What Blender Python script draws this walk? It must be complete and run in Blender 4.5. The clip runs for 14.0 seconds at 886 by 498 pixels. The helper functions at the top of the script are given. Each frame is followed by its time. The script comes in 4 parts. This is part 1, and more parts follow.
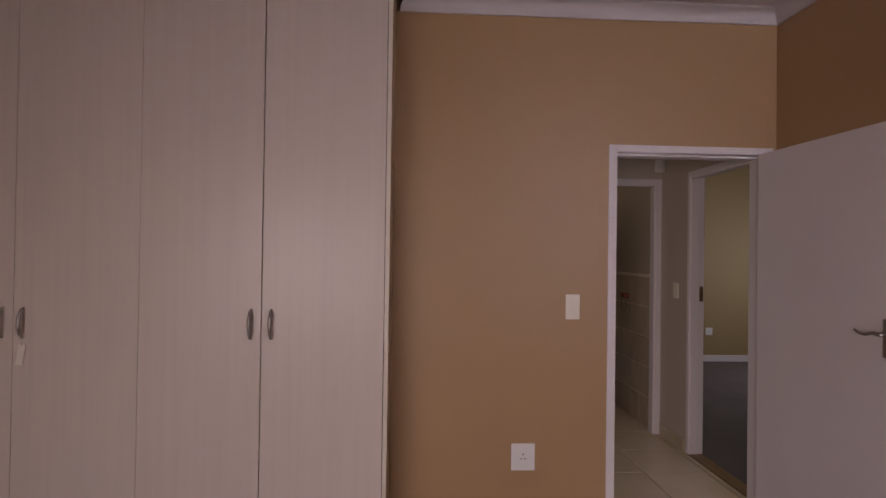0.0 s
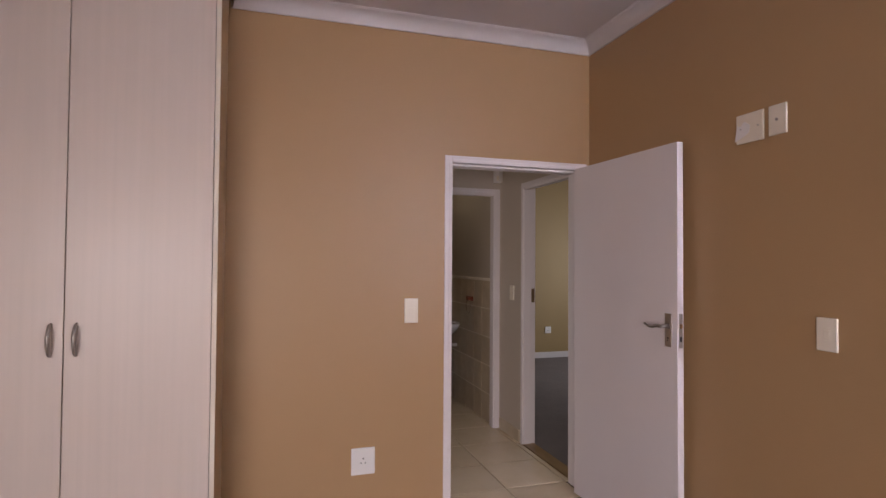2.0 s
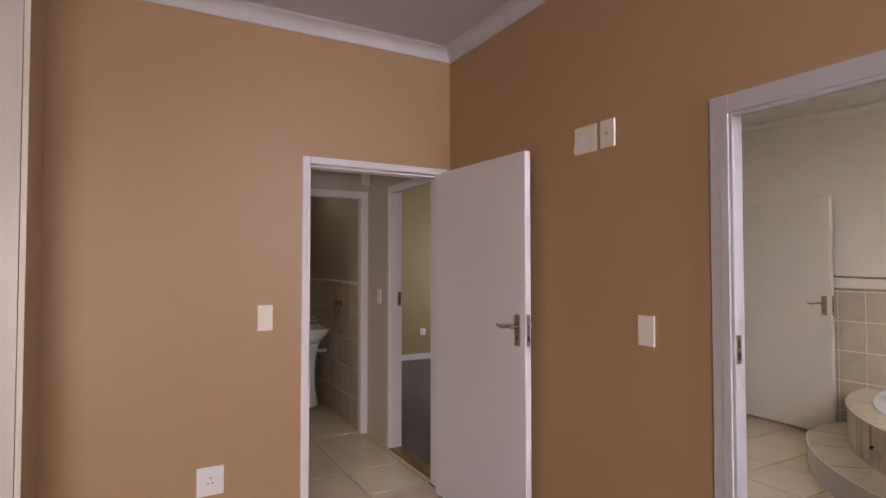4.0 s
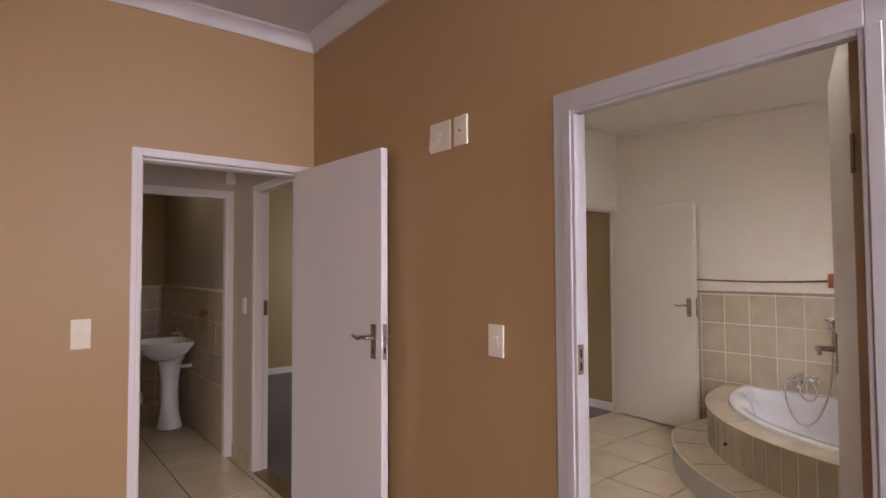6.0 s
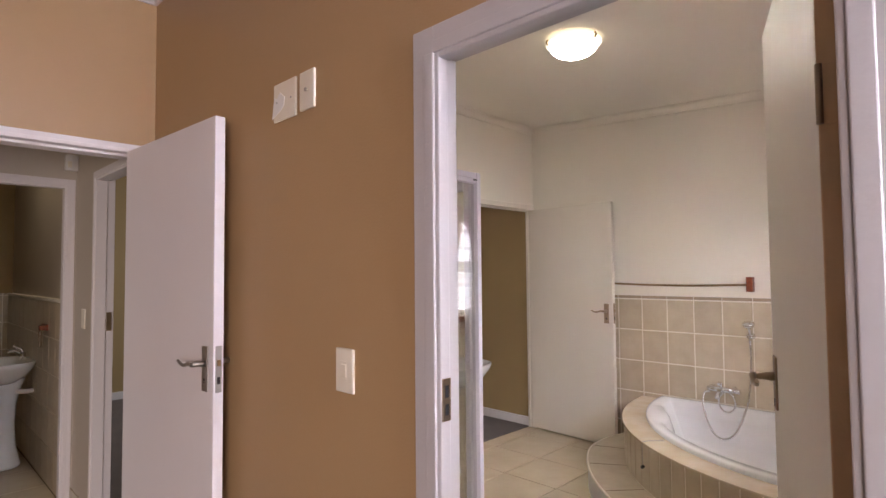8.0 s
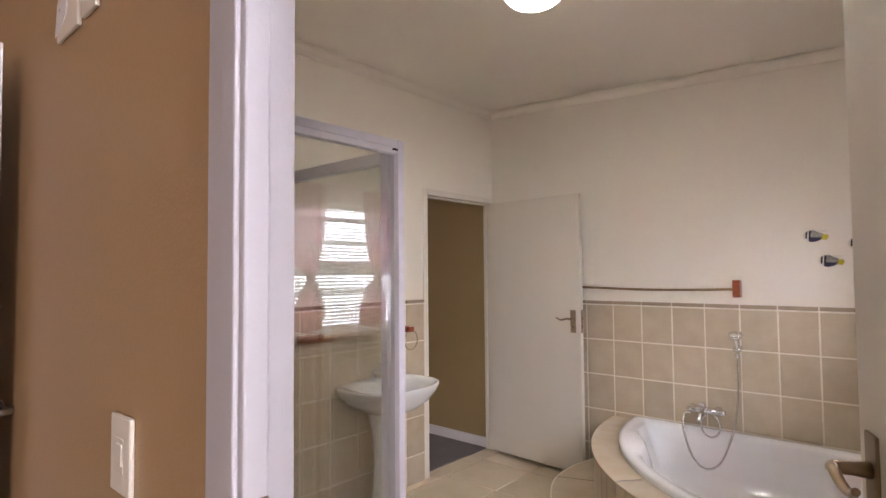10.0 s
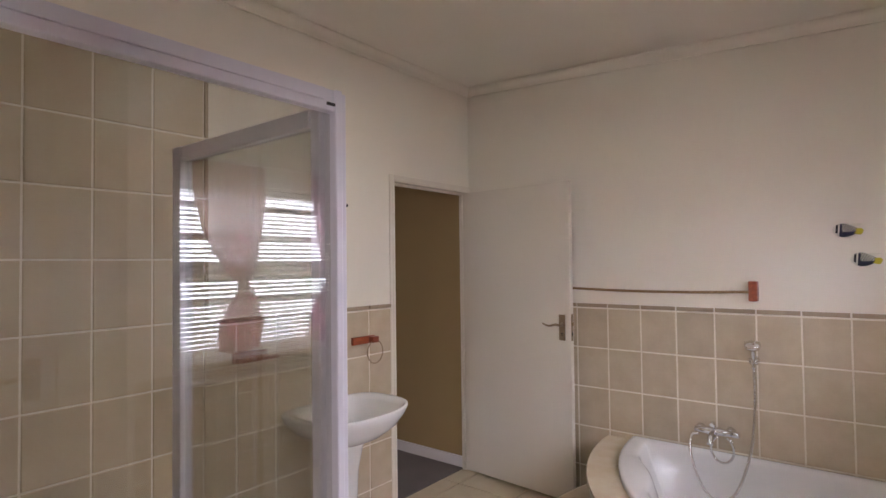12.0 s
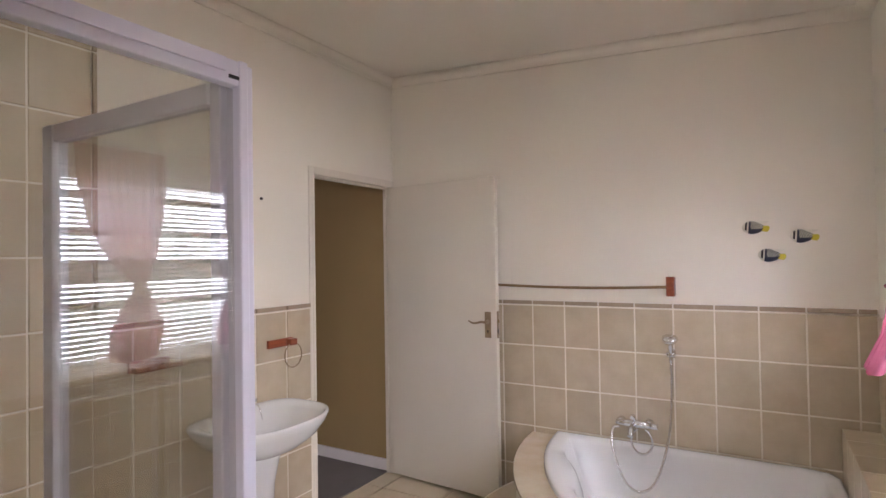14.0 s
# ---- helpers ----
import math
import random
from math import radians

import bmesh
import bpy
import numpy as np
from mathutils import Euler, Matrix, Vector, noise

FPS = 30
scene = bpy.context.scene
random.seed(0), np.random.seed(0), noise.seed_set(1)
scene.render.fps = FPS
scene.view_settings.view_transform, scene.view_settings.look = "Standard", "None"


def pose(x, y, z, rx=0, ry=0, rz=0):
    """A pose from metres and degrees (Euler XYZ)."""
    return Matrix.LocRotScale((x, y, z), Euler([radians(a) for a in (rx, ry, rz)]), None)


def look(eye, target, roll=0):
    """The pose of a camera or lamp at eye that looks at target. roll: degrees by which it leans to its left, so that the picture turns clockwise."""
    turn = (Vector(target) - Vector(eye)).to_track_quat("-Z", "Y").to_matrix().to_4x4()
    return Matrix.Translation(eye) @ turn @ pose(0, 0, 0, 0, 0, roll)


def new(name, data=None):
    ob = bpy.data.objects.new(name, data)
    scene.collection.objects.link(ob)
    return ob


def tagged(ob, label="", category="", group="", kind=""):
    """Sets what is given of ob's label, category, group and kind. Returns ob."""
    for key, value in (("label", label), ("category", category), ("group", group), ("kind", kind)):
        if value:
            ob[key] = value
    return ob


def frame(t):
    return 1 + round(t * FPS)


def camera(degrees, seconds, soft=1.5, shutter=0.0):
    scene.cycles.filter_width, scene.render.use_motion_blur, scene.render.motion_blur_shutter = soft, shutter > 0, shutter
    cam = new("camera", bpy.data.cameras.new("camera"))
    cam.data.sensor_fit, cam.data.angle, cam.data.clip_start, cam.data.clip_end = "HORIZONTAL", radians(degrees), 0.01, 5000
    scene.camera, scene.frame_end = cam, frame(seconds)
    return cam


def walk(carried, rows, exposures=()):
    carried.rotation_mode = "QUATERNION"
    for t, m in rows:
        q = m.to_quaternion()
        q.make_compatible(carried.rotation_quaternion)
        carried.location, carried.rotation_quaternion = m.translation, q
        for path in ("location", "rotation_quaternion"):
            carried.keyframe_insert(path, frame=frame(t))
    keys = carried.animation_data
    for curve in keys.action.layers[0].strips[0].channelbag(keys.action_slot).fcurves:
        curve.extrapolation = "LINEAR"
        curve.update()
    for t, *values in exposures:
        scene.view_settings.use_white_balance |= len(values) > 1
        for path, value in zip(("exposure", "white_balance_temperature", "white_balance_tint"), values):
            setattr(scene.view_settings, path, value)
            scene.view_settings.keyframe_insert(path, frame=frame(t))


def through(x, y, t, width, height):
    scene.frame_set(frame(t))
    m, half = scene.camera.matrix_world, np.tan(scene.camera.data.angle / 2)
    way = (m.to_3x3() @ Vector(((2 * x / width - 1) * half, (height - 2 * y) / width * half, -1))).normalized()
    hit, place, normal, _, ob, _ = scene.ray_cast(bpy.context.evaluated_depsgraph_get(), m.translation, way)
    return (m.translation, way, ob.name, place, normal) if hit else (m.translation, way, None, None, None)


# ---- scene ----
cam = camera(78.0, 14.0)
PATH = [
    (0, (0.748, 0.269, 1.437), (0.855, 2.266, 1.457), 0.8),
    (0.5, (0.792, 0.251, 1.438), (1.01, 2.239, 1.465), 0.5),
    (1, (0.836, 0.234, 1.436), (1.175, 2.205, 1.473), 0.5),
    (1.5, (0.871, 0.217, 1.434), (1.331, 2.163, 1.479), 0.4),
    (2, (0.877, 0.21, 1.435), (1.468, 2.12, 1.483), 0.4),
    (2.5, (0.888, 0.198, 1.436), (1.597, 2.068, 1.489), 0.3),
    (3, (0.908, 0.191, 1.432), (1.723, 2.016, 1.492), 0.2),
    (3.5, (0.958, 0.182, 1.442), (1.857, 1.967, 1.498), 0.1),
    (5.8, (1.315, 0.196, 1.45), (2.54, 1.776, 1.526), -0.3),
    (6, (1.361, 0.211, 1.45), (2.608, 1.773, 1.524), -0.3),
    (6.5, (1.496, 0.271, 1.452), (2.796, 1.789, 1.53), -0.4),
    (7, (1.603, 0.321, 1.451), (2.953, 1.795, 1.53), -0.4),
    (7.5, (1.736, 0.388, 1.449), (3.134, 1.815, 1.533), -0.5),
    (8, (1.904, 0.436, 1.45), (3.332, 1.834, 1.536), -0.5),
    (8.5, (2.046, 0.49, 1.44), (3.495, 1.866, 1.526), -0.5),
    (9, (2.192, 0.565, 1.443), (3.664, 1.917, 1.529), -0.4),
    (9.2, (2.253, 0.595, 1.444), (3.73, 1.941, 1.531), -0.3),
    (11.3, (2.796, 1.002, 1.507), (4.344, 2.267, 1.572), -0.9),
    (11.5, (2.836, 1.032, 1.509), (4.385, 2.296, 1.568), -0.7),
    (12, (2.909, 1.078, 1.513), (4.475, 2.321, 1.566), -0.7),
    (12.5, (2.956, 1.107, 1.519), (4.56, 2.3, 1.568), -0.8),
    (13, (2.986, 1.128, 1.519), (4.636, 2.257, 1.563), -0.9),
    (13.5, (2.999, 1.145, 1.518), (4.69, 2.213, 1.557), -0.9),
    (14, (3.0, 1.151, 1.519), (4.724, 2.164, 1.553), -0.9),
]
walk(cam, [(t, look(eye, target, roll)) for t, eye, target, roll in PATH],
     [(0.0, -0.98, 6900, 20), (0.5, -0.88, 6850, 19), (1.0, -0.60, 6750, 17), (2.0, -0.24, 6700, 14), (3.0, -0.09, 6700, 12), (6.5, -0.10, 6850, 13), (8.0, 0.28, 6780, 11), (8.5, 0.32, 6750, 10), (9.2, 0.32, 6750, 10), (11.5, -0.16, 6550, 12), (12.5, -0.08, 6550, 12), (14.0, 0.16, 6450, 11)])

# ---- light and exposure ----
world = bpy.data.worlds.new("world")
scene.world = world
world.use_nodes = True
sky = world.node_tree.nodes.new("ShaderNodeTexSky")
sky.sky_type, sky.sun_disc, sky.sun_elevation, sky.sun_rotation = "NISHITA", False, radians(40), radians(200)
background = world.node_tree.nodes["Background"]
background.inputs["Strength"].default_value = 0.1
world.node_tree.links.new(sky.outputs[0], background.inputs["Color"])


def area_light(name, at, target, sx, sy, watts, colour, spread=180):
    data = bpy.data.lights.new(name, "AREA")
    data.shape, data.size, data.size_y, data.energy, data.color = "RECTANGLE", sx, sy, watts, colour
    data.spread = radians(spread)
    ob = new(name, data)
    ob.matrix_world = look(at, target)
    return ob


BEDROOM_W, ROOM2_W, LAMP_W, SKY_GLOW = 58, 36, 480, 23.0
area_light("bedroom_window_light", (-0.65, -2.28, 1.30), (0.40, 0, 0.38), 2.0, 1.1, BEDROOM_W, (1.0, 0.92, 0.95), 108)
area_light("room_window_light", (6.10, 6.1, 1.5), (3.5, 6.3, 1.3), 1.5, 1.2, ROOM2_W, (0.86, 0.92, 1.0))

area_light("cloakroom_downlight", (2.42, 5.55, 2.74), (2.45, 5.6, 0), 0.12, 0.12, 2.2, (1.0, 0.86, 0.62))

# Added lamp in an unseen side opening, brightens the hall from the west.
area_light("hall_fill_light", (0.72, 3.95, 1.5), (2.7, 4.2, 1.2), 0.78, 0.95, 3.8, (1.0, 0.86, 0.72))

# ---- materials ----


def mat(name, colour, rough=0.5, metal=0.0, vary=0.06, scale=(3, 3, 3), fine=60.0, bump=0.03, second=None, coat=0.0, per_object=0.0, detail=4.0, ior=1.45):
    """A principled material whose colour drifts at two scales and whose surface has a fine relief."""
    m = bpy.data.materials.new(name)
    m.use_nodes = True
    nt = m.node_tree
    n, link = nt.nodes, nt.links.new
    b = n["Principled BSDF"]
    b.inputs["Metallic"].default_value, b.inputs["Roughness"].default_value = metal, rough
    b.inputs["Coat Weight"].default_value = coat
    b.inputs["IOR"].default_value = ior
    geo = n.new("ShaderNodeNewGeometry")
    mp = n.new("ShaderNodeMapping")
    mp.inputs["Scale"].default_value = scale
    link(geo.outputs["Position"], mp.inputs["Vector"])
    big = n.new("ShaderNodeTexNoise")
    big.inputs["Scale"].default_value, big.inputs["Detail"].default_value = 1.0, detail
    link(mp.outputs[0], big.inputs["Vector"])
    small = n.new("ShaderNodeTexNoise")
    small.inputs["Scale"].default_value, small.inputs["Detail"].default_value = fine, 3.0
    link(geo.outputs["Position"], small.inputs["Vector"])
    second = second or [c * 0.8 for c in colour]
    ramp = n.new("ShaderNodeMapRange")
    ramp.inputs["From Min"].default_value, ramp.inputs["From Max"].default_value = 0.3, 0.7
    link(big.outputs[0], ramp.inputs["Value"])
    mix = n.new("ShaderNodeMix")
    mix.data_type = "RGBA"
    mix.inputs["A"].default_value, mix.inputs["B"].default_value = (*colour, 1), (*second, 1)
    amount = n.new("ShaderNodeMath")
    amount.operation = "MULTIPLY"
    amount.inputs[1].default_value = min(1.0, vary * 5)
    link(ramp.outputs[0], amount.inputs[0])
    link(amount.outputs[0], mix.inputs["Factor"])
    out = mix.outputs["Result"]
    if per_object:
        info = n.new("ShaderNodeObjectInfo")
        rng = n.new("ShaderNodeMapRange")
        rng.inputs["To Min"].default_value, rng.inputs["To Max"].default_value = 1 - per_object, 1 + per_object
        link(info.outputs["Random"], rng.inputs["Value"])
        hsv = n.new("ShaderNodeHueSaturation")
        link(rng.outputs[0], hsv.inputs["Value"])
        link(out, hsv.inputs["Color"])
        out = hsv.outputs[0]
    link(out, b.inputs["Base Color"])
    rr = n.new("ShaderNodeMapRange")
    rr.inputs["To Min"].default_value, rr.inputs["To Max"].default_value = max(0.02, rough - 0.06), min(1.0, rough + 0.06)
    link(small.outputs[0], rr.inputs["Value"])
    link(rr.outputs[0], b.inputs["Roughness"])
    if bump:
        bp = n.new("ShaderNodeBump")
        bp.inputs["Strength"].default_value, bp.inputs["Distance"].default_value = bump, 0.01
        link(small.outputs[0], bp.inputs["Height"])
        link(bp.outputs[0], b.inputs["Normal"])
    return m


def glass_mat(name):
    m = bpy.data.materials.new(name)
    m.use_nodes = True
    n, link = m.node_tree.nodes, m.node_tree.links.new
    n.remove(n["Principled BSDF"])
    edge, power, scale, mix = n.new("ShaderNodeLayerWeight"), n.new("ShaderNodeMath"), n.new("ShaderNodeMath"), n.new("ShaderNodeMixShader")
    clear, shine = n.new("ShaderNodeBsdfTransparent"), n.new("ShaderNodeBsdfGlossy")
    clear.inputs["Color"].default_value = (0.89, 0.89, 0.875, 1)
    shine.inputs["Roughness"].default_value = 0.0
    edge.inputs["Blend"].default_value = 0.5
    power.operation, scale.operation = "POWER", "MULTIPLY_ADD"
    power.inputs[1].default_value = 5.0
    scale.inputs[1].default_value, scale.inputs[2].default_value = 0.92, 0.08
    link(edge.outputs["Facing"], power.inputs[0])
    link(power.outputs[0], scale.inputs[0])
    link(scale.outputs[0], mix.inputs[0])
    link(clear.outputs[0], mix.inputs[1])
    link(shine.outputs[0], mix.inputs[2])
    link(mix.outputs[0], n["Material Output"].inputs["Surface"])
    return m


def glow_mat(name, colour, strength):
    m = bpy.data.materials.new(name)
    m.use_nodes = True
    b = m.node_tree.nodes["Principled BSDF"]
    b.inputs["Base Color"].default_value = (*colour, 1)
    b.inputs["Emission Color"].default_value = (*colour, 1)
    b.inputs["Emission Strength"].default_value = strength
    return m


def thin_mat(name, colour, through=0.5, sheer=0.0):
    """Thin cloth or slats that let part of the light through."""
    m = mat(name, colour, 0.8, vary=0.08, fine=300, bump=0.1)
    n, link = m.node_tree.nodes, m.node_tree.links.new
    tr, mix = n.new("ShaderNodeBsdfTranslucent"), n.new("ShaderNodeMixShader")
    tr.inputs["Color"].default_value = (*colour, 1)
    mix.inputs[0].default_value = through
    link(n["Principled BSDF"].outputs[0], mix.inputs[1])
    link(tr.outputs[0], mix.inputs[2])
    last = mix.outputs[0]
    if sheer:
        clear, mix2 = n.new("ShaderNodeBsdfTransparent"), n.new("ShaderNodeMixShader")
        mix2.inputs[0].default_value = sheer
        link(last, mix2.inputs[1])
        link(clear.outputs[0], mix2.inputs[2])
        last = mix2.outputs[0]
    link(last, n["Material Output"].inputs["Surface"])
    return m


M_TAN = mat("tan_wall_paint", (0.42, 0.268, 0.139), 0.40, vary=0.06, scale=(0.9, 0.9, 0.9), fine=160, bump=0.10, second=(0.395, 0.243, 0.126))
M_OLIVE = mat("olive_wall_paint", (0.36, 0.25, 0.12), 0.6, vary=0.05, scale=(0.9, 0.9, 0.9), fine=160, bump=0.10)
M_CREAM = mat("cream_wall_paint", (0.83, 0.775, 0.69), 0.55, vary=0.05, scale=(0.8, 0.8, 0.8), fine=160, bump=0.08, second=(0.80, 0.745, 0.66))
M_HALL = mat("grey_beige_wall_paint", (0.52, 0.45, 0.38), 0.6, vary=0.05, scale=(0.9, 0.9, 0.9), fine=160, bump=0.08)
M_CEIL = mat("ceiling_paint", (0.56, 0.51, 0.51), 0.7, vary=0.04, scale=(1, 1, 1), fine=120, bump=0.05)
# Greyer than white_enamel_paint; only the bathroom door frame uses it.
M_GREYWHITE = mat("greyer_white_enamel", (0.50, 0.465, 0.475), 0.6, vary=0.08, scale=(4, 4, 2), fine=90, bump=0.06, second=(0.45, 0.415, 0.42))
M_WHITE = mat("white_enamel_paint", (0.74, 0.69, 0.70), 0.62, vary=0.06, scale=(4, 4, 2), fine=90, bump=0.05, second=(0.69, 0.64, 0.65))
M_IVORY = mat("ivory_enamel_paint", (0.76, 0.70, 0.62), 0.5, vary=0.06, scale=(4, 4, 2), fine=90, bump=0.05, second=(0.71, 0.65, 0.57))
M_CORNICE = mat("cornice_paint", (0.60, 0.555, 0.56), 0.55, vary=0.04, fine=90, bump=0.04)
M_WOOD = mat("pale_melamine_woodgrain", (0.64, 0.548, 0.49), 0.36, vary=0.09, scale=(38, 38, 0.9), fine=220, bump=0.02, second=(0.56, 0.49, 0.435), detail=7)
M_EDGE = mat("cream_edging", (0.72, 0.64, 0.54), 0.4, vary=0.05)
M_RAWWOOD = mat("bare_brown_timber", (0.62, 0.43, 0.26), 0.6, vary=0.2, scale=(40, 40, 1.5), fine=180, bump=0.08, second=(0.55, 0.37, 0.21))
M_GAPSHADE = mat("gap_shade", (0.05, 0.04, 0.035), 0.8)
M_PLATE = mat("ivory_plastic", (0.80, 0.73, 0.62), 0.35, vary=0.04, scale=(12, 12, 12), bump=0.02)
M_PLATEW = mat("white_plastic", (0.80, 0.78, 0.77), 0.3, vary=0.03, scale=(12, 12, 12), bump=0.01)
M_STEEL = mat("satin_steel", (0.42, 0.39, 0.365), 0.40, 1.0, vary=0.08, scale=(20, 20, 20), fine=250)
M_BRONZE = mat("worn_bronze", (0.36, 0.27, 0.185), 0.38, 1.0, vary=0.15, scale=(25, 25, 25), fine=250)
M_CHROME = mat("chrome", (0.78, 0.78, 0.80), 0.08, 1.0, vary=0.02, bump=0.0)
M_ALU = mat("white_coated_aluminium", (0.70, 0.68, 0.76), 0.34, vary=0.01, scale=(6, 6, 2), fine=20, bump=0.0)
M_TILE = mat("beige_ceramic_tile", (0.56, 0.465, 0.345), 0.34, vary=0.2, scale=(9, 9, 9), fine=45, bump=0.05, second=(0.49, 0.395, 0.28), per_object=0.07)
M_GROUT = mat("pale_grout", (0.84, 0.77, 0.67), 0.85, vary=0.08, scale=(14, 14, 14), fine=200, bump=0.15)
M_BULL = mat("brown_beige_edge_tile", (0.40, 0.31, 0.22), 0.3, vary=0.12, scale=(10, 10, 10), per_object=0.06)
M_FTILE = mat("cream_floor_tile", (0.66, 0.555, 0.41), 0.17, vary=0.12, scale=(5, 5, 5), fine=35, bump=0.03, second=(0.57, 0.465, 0.32), per_object=0.05)
M_FGROUT = mat("dark_floor_grout", (0.115, 0.085, 0.06), 0.9, vary=0.1, scale=(14, 14, 14), fine=200, bump=0.15)
M_CARPET = mat("grey_carpet", (0.20, 0.17, 0.165), 0.95, vary=0.12, scale=(5, 5, 5), fine=420, bump=0.7)
M_BEDFLOOR = mat("brown_carpet", (0.13, 0.105, 0.09), 0.95, vary=0.12, scale=(5, 5, 5), fine=420, bump=0.7)
M_CERAMIC = mat("white_ceramic", (0.80, 0.79, 0.79), 0.10, vary=0.02, bump=0.0, coat=0.4)
M_ACRYLIC = mat("white_acrylic", (0.82, 0.81, 0.82), 0.16, vary=0.02, bump=0.0, coat=0.3)
M_REDWOOD = mat("red_brown_varnished_wood", (0.30, 0.075, 0.03), 0.3, vary=0.2, scale=(8, 60, 60), fine=150, second=(0.20, 0.045, 0.018), coat=0.3)
M_BRASS = mat("tarnished_brass", (0.34, 0.23, 0.12), 0.35, 1.0, vary=0.2, scale=(20, 6, 20))
M_GLASS = glass_mat("clear_glass")
M_BLIND = thin_mat("white_blind_slat", (0.88, 0.87, 0.84), 0.6)
M_CURTAIN = thin_mat("pink_curtain_cloth", (0.82, 0.28, 0.41), 0.25, 0.45)
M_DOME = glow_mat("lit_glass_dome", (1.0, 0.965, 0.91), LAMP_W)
# Painted hotspot: emission is strongest mid-bowl and fades towards the rim.
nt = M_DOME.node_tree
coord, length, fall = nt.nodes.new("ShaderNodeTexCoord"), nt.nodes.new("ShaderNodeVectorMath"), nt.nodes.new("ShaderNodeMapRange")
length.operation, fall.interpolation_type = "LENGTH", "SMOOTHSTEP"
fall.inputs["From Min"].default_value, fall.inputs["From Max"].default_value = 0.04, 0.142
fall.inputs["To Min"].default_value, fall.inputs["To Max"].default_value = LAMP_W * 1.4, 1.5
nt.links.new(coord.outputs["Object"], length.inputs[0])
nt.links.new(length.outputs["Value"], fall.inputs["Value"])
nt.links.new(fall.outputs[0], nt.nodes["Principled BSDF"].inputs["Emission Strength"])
M_SKYCARD = glow_mat("bright_overcast_sky", (0.88, 0.93, 1.12), SKY_GLOW)
M_BLACK = mat("black_paint", (0.02, 0.018, 0.02), 0.4, vary=0.05)
M_YELLOW = mat("yellow_paint", (0.62, 0.52, 0.04), 0.4, vary=0.1)
M_FISHW = mat("ivory_paint", (0.75, 0.72, 0.62), 0.35, vary=0.1, scale=(30, 30, 30))
M_NAVY = mat("navy_paint", (0.018, 0.02, 0.05), 0.4, vary=0.1)
M_REDPL = mat("red_brown_seat", (0.16, 0.035, 0.025), 0.35, vary=0.1)

# ---- mesh helpers ----


def bx(bm, x0, x1, y0, y1, z0, z1, bev=0.0):
    x0, x1, y0, y1, z0, z1 = min(x0, x1), max(x0, x1), min(y0, y1), max(y0, y1), min(z0, z1), max(z0, z1)
    v = bmesh.ops.create_cube(bm, size=1.0, matrix=Matrix.Translation(((x0 + x1) / 2, (y0 + y1) / 2, (z0 + z1) / 2)) @ Matrix.Diagonal((x1 - x0, y1 - y0, z1 - z0, 1)))["verts"]
    if bev:
        bmesh.ops.bevel(bm, geom=list({e for q in v for e in q.link_edges}), offset=bev, segments=2, affect="EDGES", profile=0.5)


def box(*a, bev=0.0):
    bm = bmesh.new()
    bx(bm, *a, bev=bev)
    return bm


def tube(bm, pts, r, n=10, cap=True):
    pts = [Vector(p) for p in pts]
    rad = r if isinstance(r, (list, tuple)) else [r] * len(pts)
    rings, up = [], None
    for i, p in enumerate(pts):
        d = (pts[min(i + 1, len(pts) - 1)] - pts[max(i - 1, 0)]).normalized()
        up = d.orthogonal() if up is None else (up - d * up.dot(d))
        up.normalize()
        side = d.cross(up)
        rings.append([bm.verts.new(p + rad[i] * (math.cos(2 * math.pi * k / n) * up + math.sin(2 * math.pi * k / n) * side)) for k in range(n)])
    for a, b in zip(rings, rings[1:]):
        for k in range(n):
            f = bm.faces.new((a[k], a[(k + 1) % n], b[(k + 1) % n], b[k]))
            f.smooth = True
    if cap:
        bm.faces.new(rings[0][::-1])
        bm.faces.new(rings[-1])


def tubes(*runs, n=10):
    bm = bmesh.new()
    for pts, r in runs:
        tube(bm, pts, r, n)
    return bm


def smooth_path(pts, k=6):
    """A Catmull-Rom curve through the points."""
    p = [Vector(q) for q in pts]
    p = [2 * p[0] - p[1]] + p + [2 * p[-1] - p[-2]]
    out = []
    for i in range(1, len(p) - 2):
        for s in range(k):
            t = s / k
            out.append(0.5 * (2 * p[i] + (p[i + 1] - p[i - 1]) * t + (2 * p[i - 1] - 5 * p[i] + 4 * p[i + 1] - p[i + 2]) * t * t + (3 * p[i] - p[i - 1] - 3 * p[i + 1] + p[i + 2]) * t ** 3))
    return out + [p[-2]]


def lathe(bm, prof, at, n=32, sx=1.0, sy=1.0):
    rings = [[bm.verts.new((at[0] + sx * r * math.cos(2 * math.pi * k / n), at[1] + sy * r * math.sin(2 * math.pi * k / n), at[2] + z)) for k in range(n)] for r, z in prof]
    for a, b in zip(rings, rings[1:]):
        for k in range(n):
            bm.faces.new((a[k], a[(k + 1) % n], b[(k + 1) % n], b[k])).smooth = True
    bm.faces.new(rings[0][::-1]).smooth = True
    bm.faces.new(rings[-1]).smooth = True


def prism(bm, outline, z0, z1, chamfer=0.0):
    """A solid with an upright side, from an outline in plan."""
    lo = [bm.verts.new((x, y, z0)) for x, y in outline]
    hi = [bm.verts.new((x, y, z1)) for x, y in outline]
    k = len(outline)
    for i in range(k):
        bm.faces.new((lo[i], lo[(i + 1) % k], hi[(i + 1) % k], hi[i]))
    top = bm.faces.new(hi)
    bm.faces.new(lo[::-1])
    bmesh.ops.recalc_face_normals(bm, faces=bm.faces)
    if chamfer:
        bmesh.ops.bevel(bm, geom=list(top.edges), offset=chamfer, segments=3, affect="EDGES", profile=0.5)


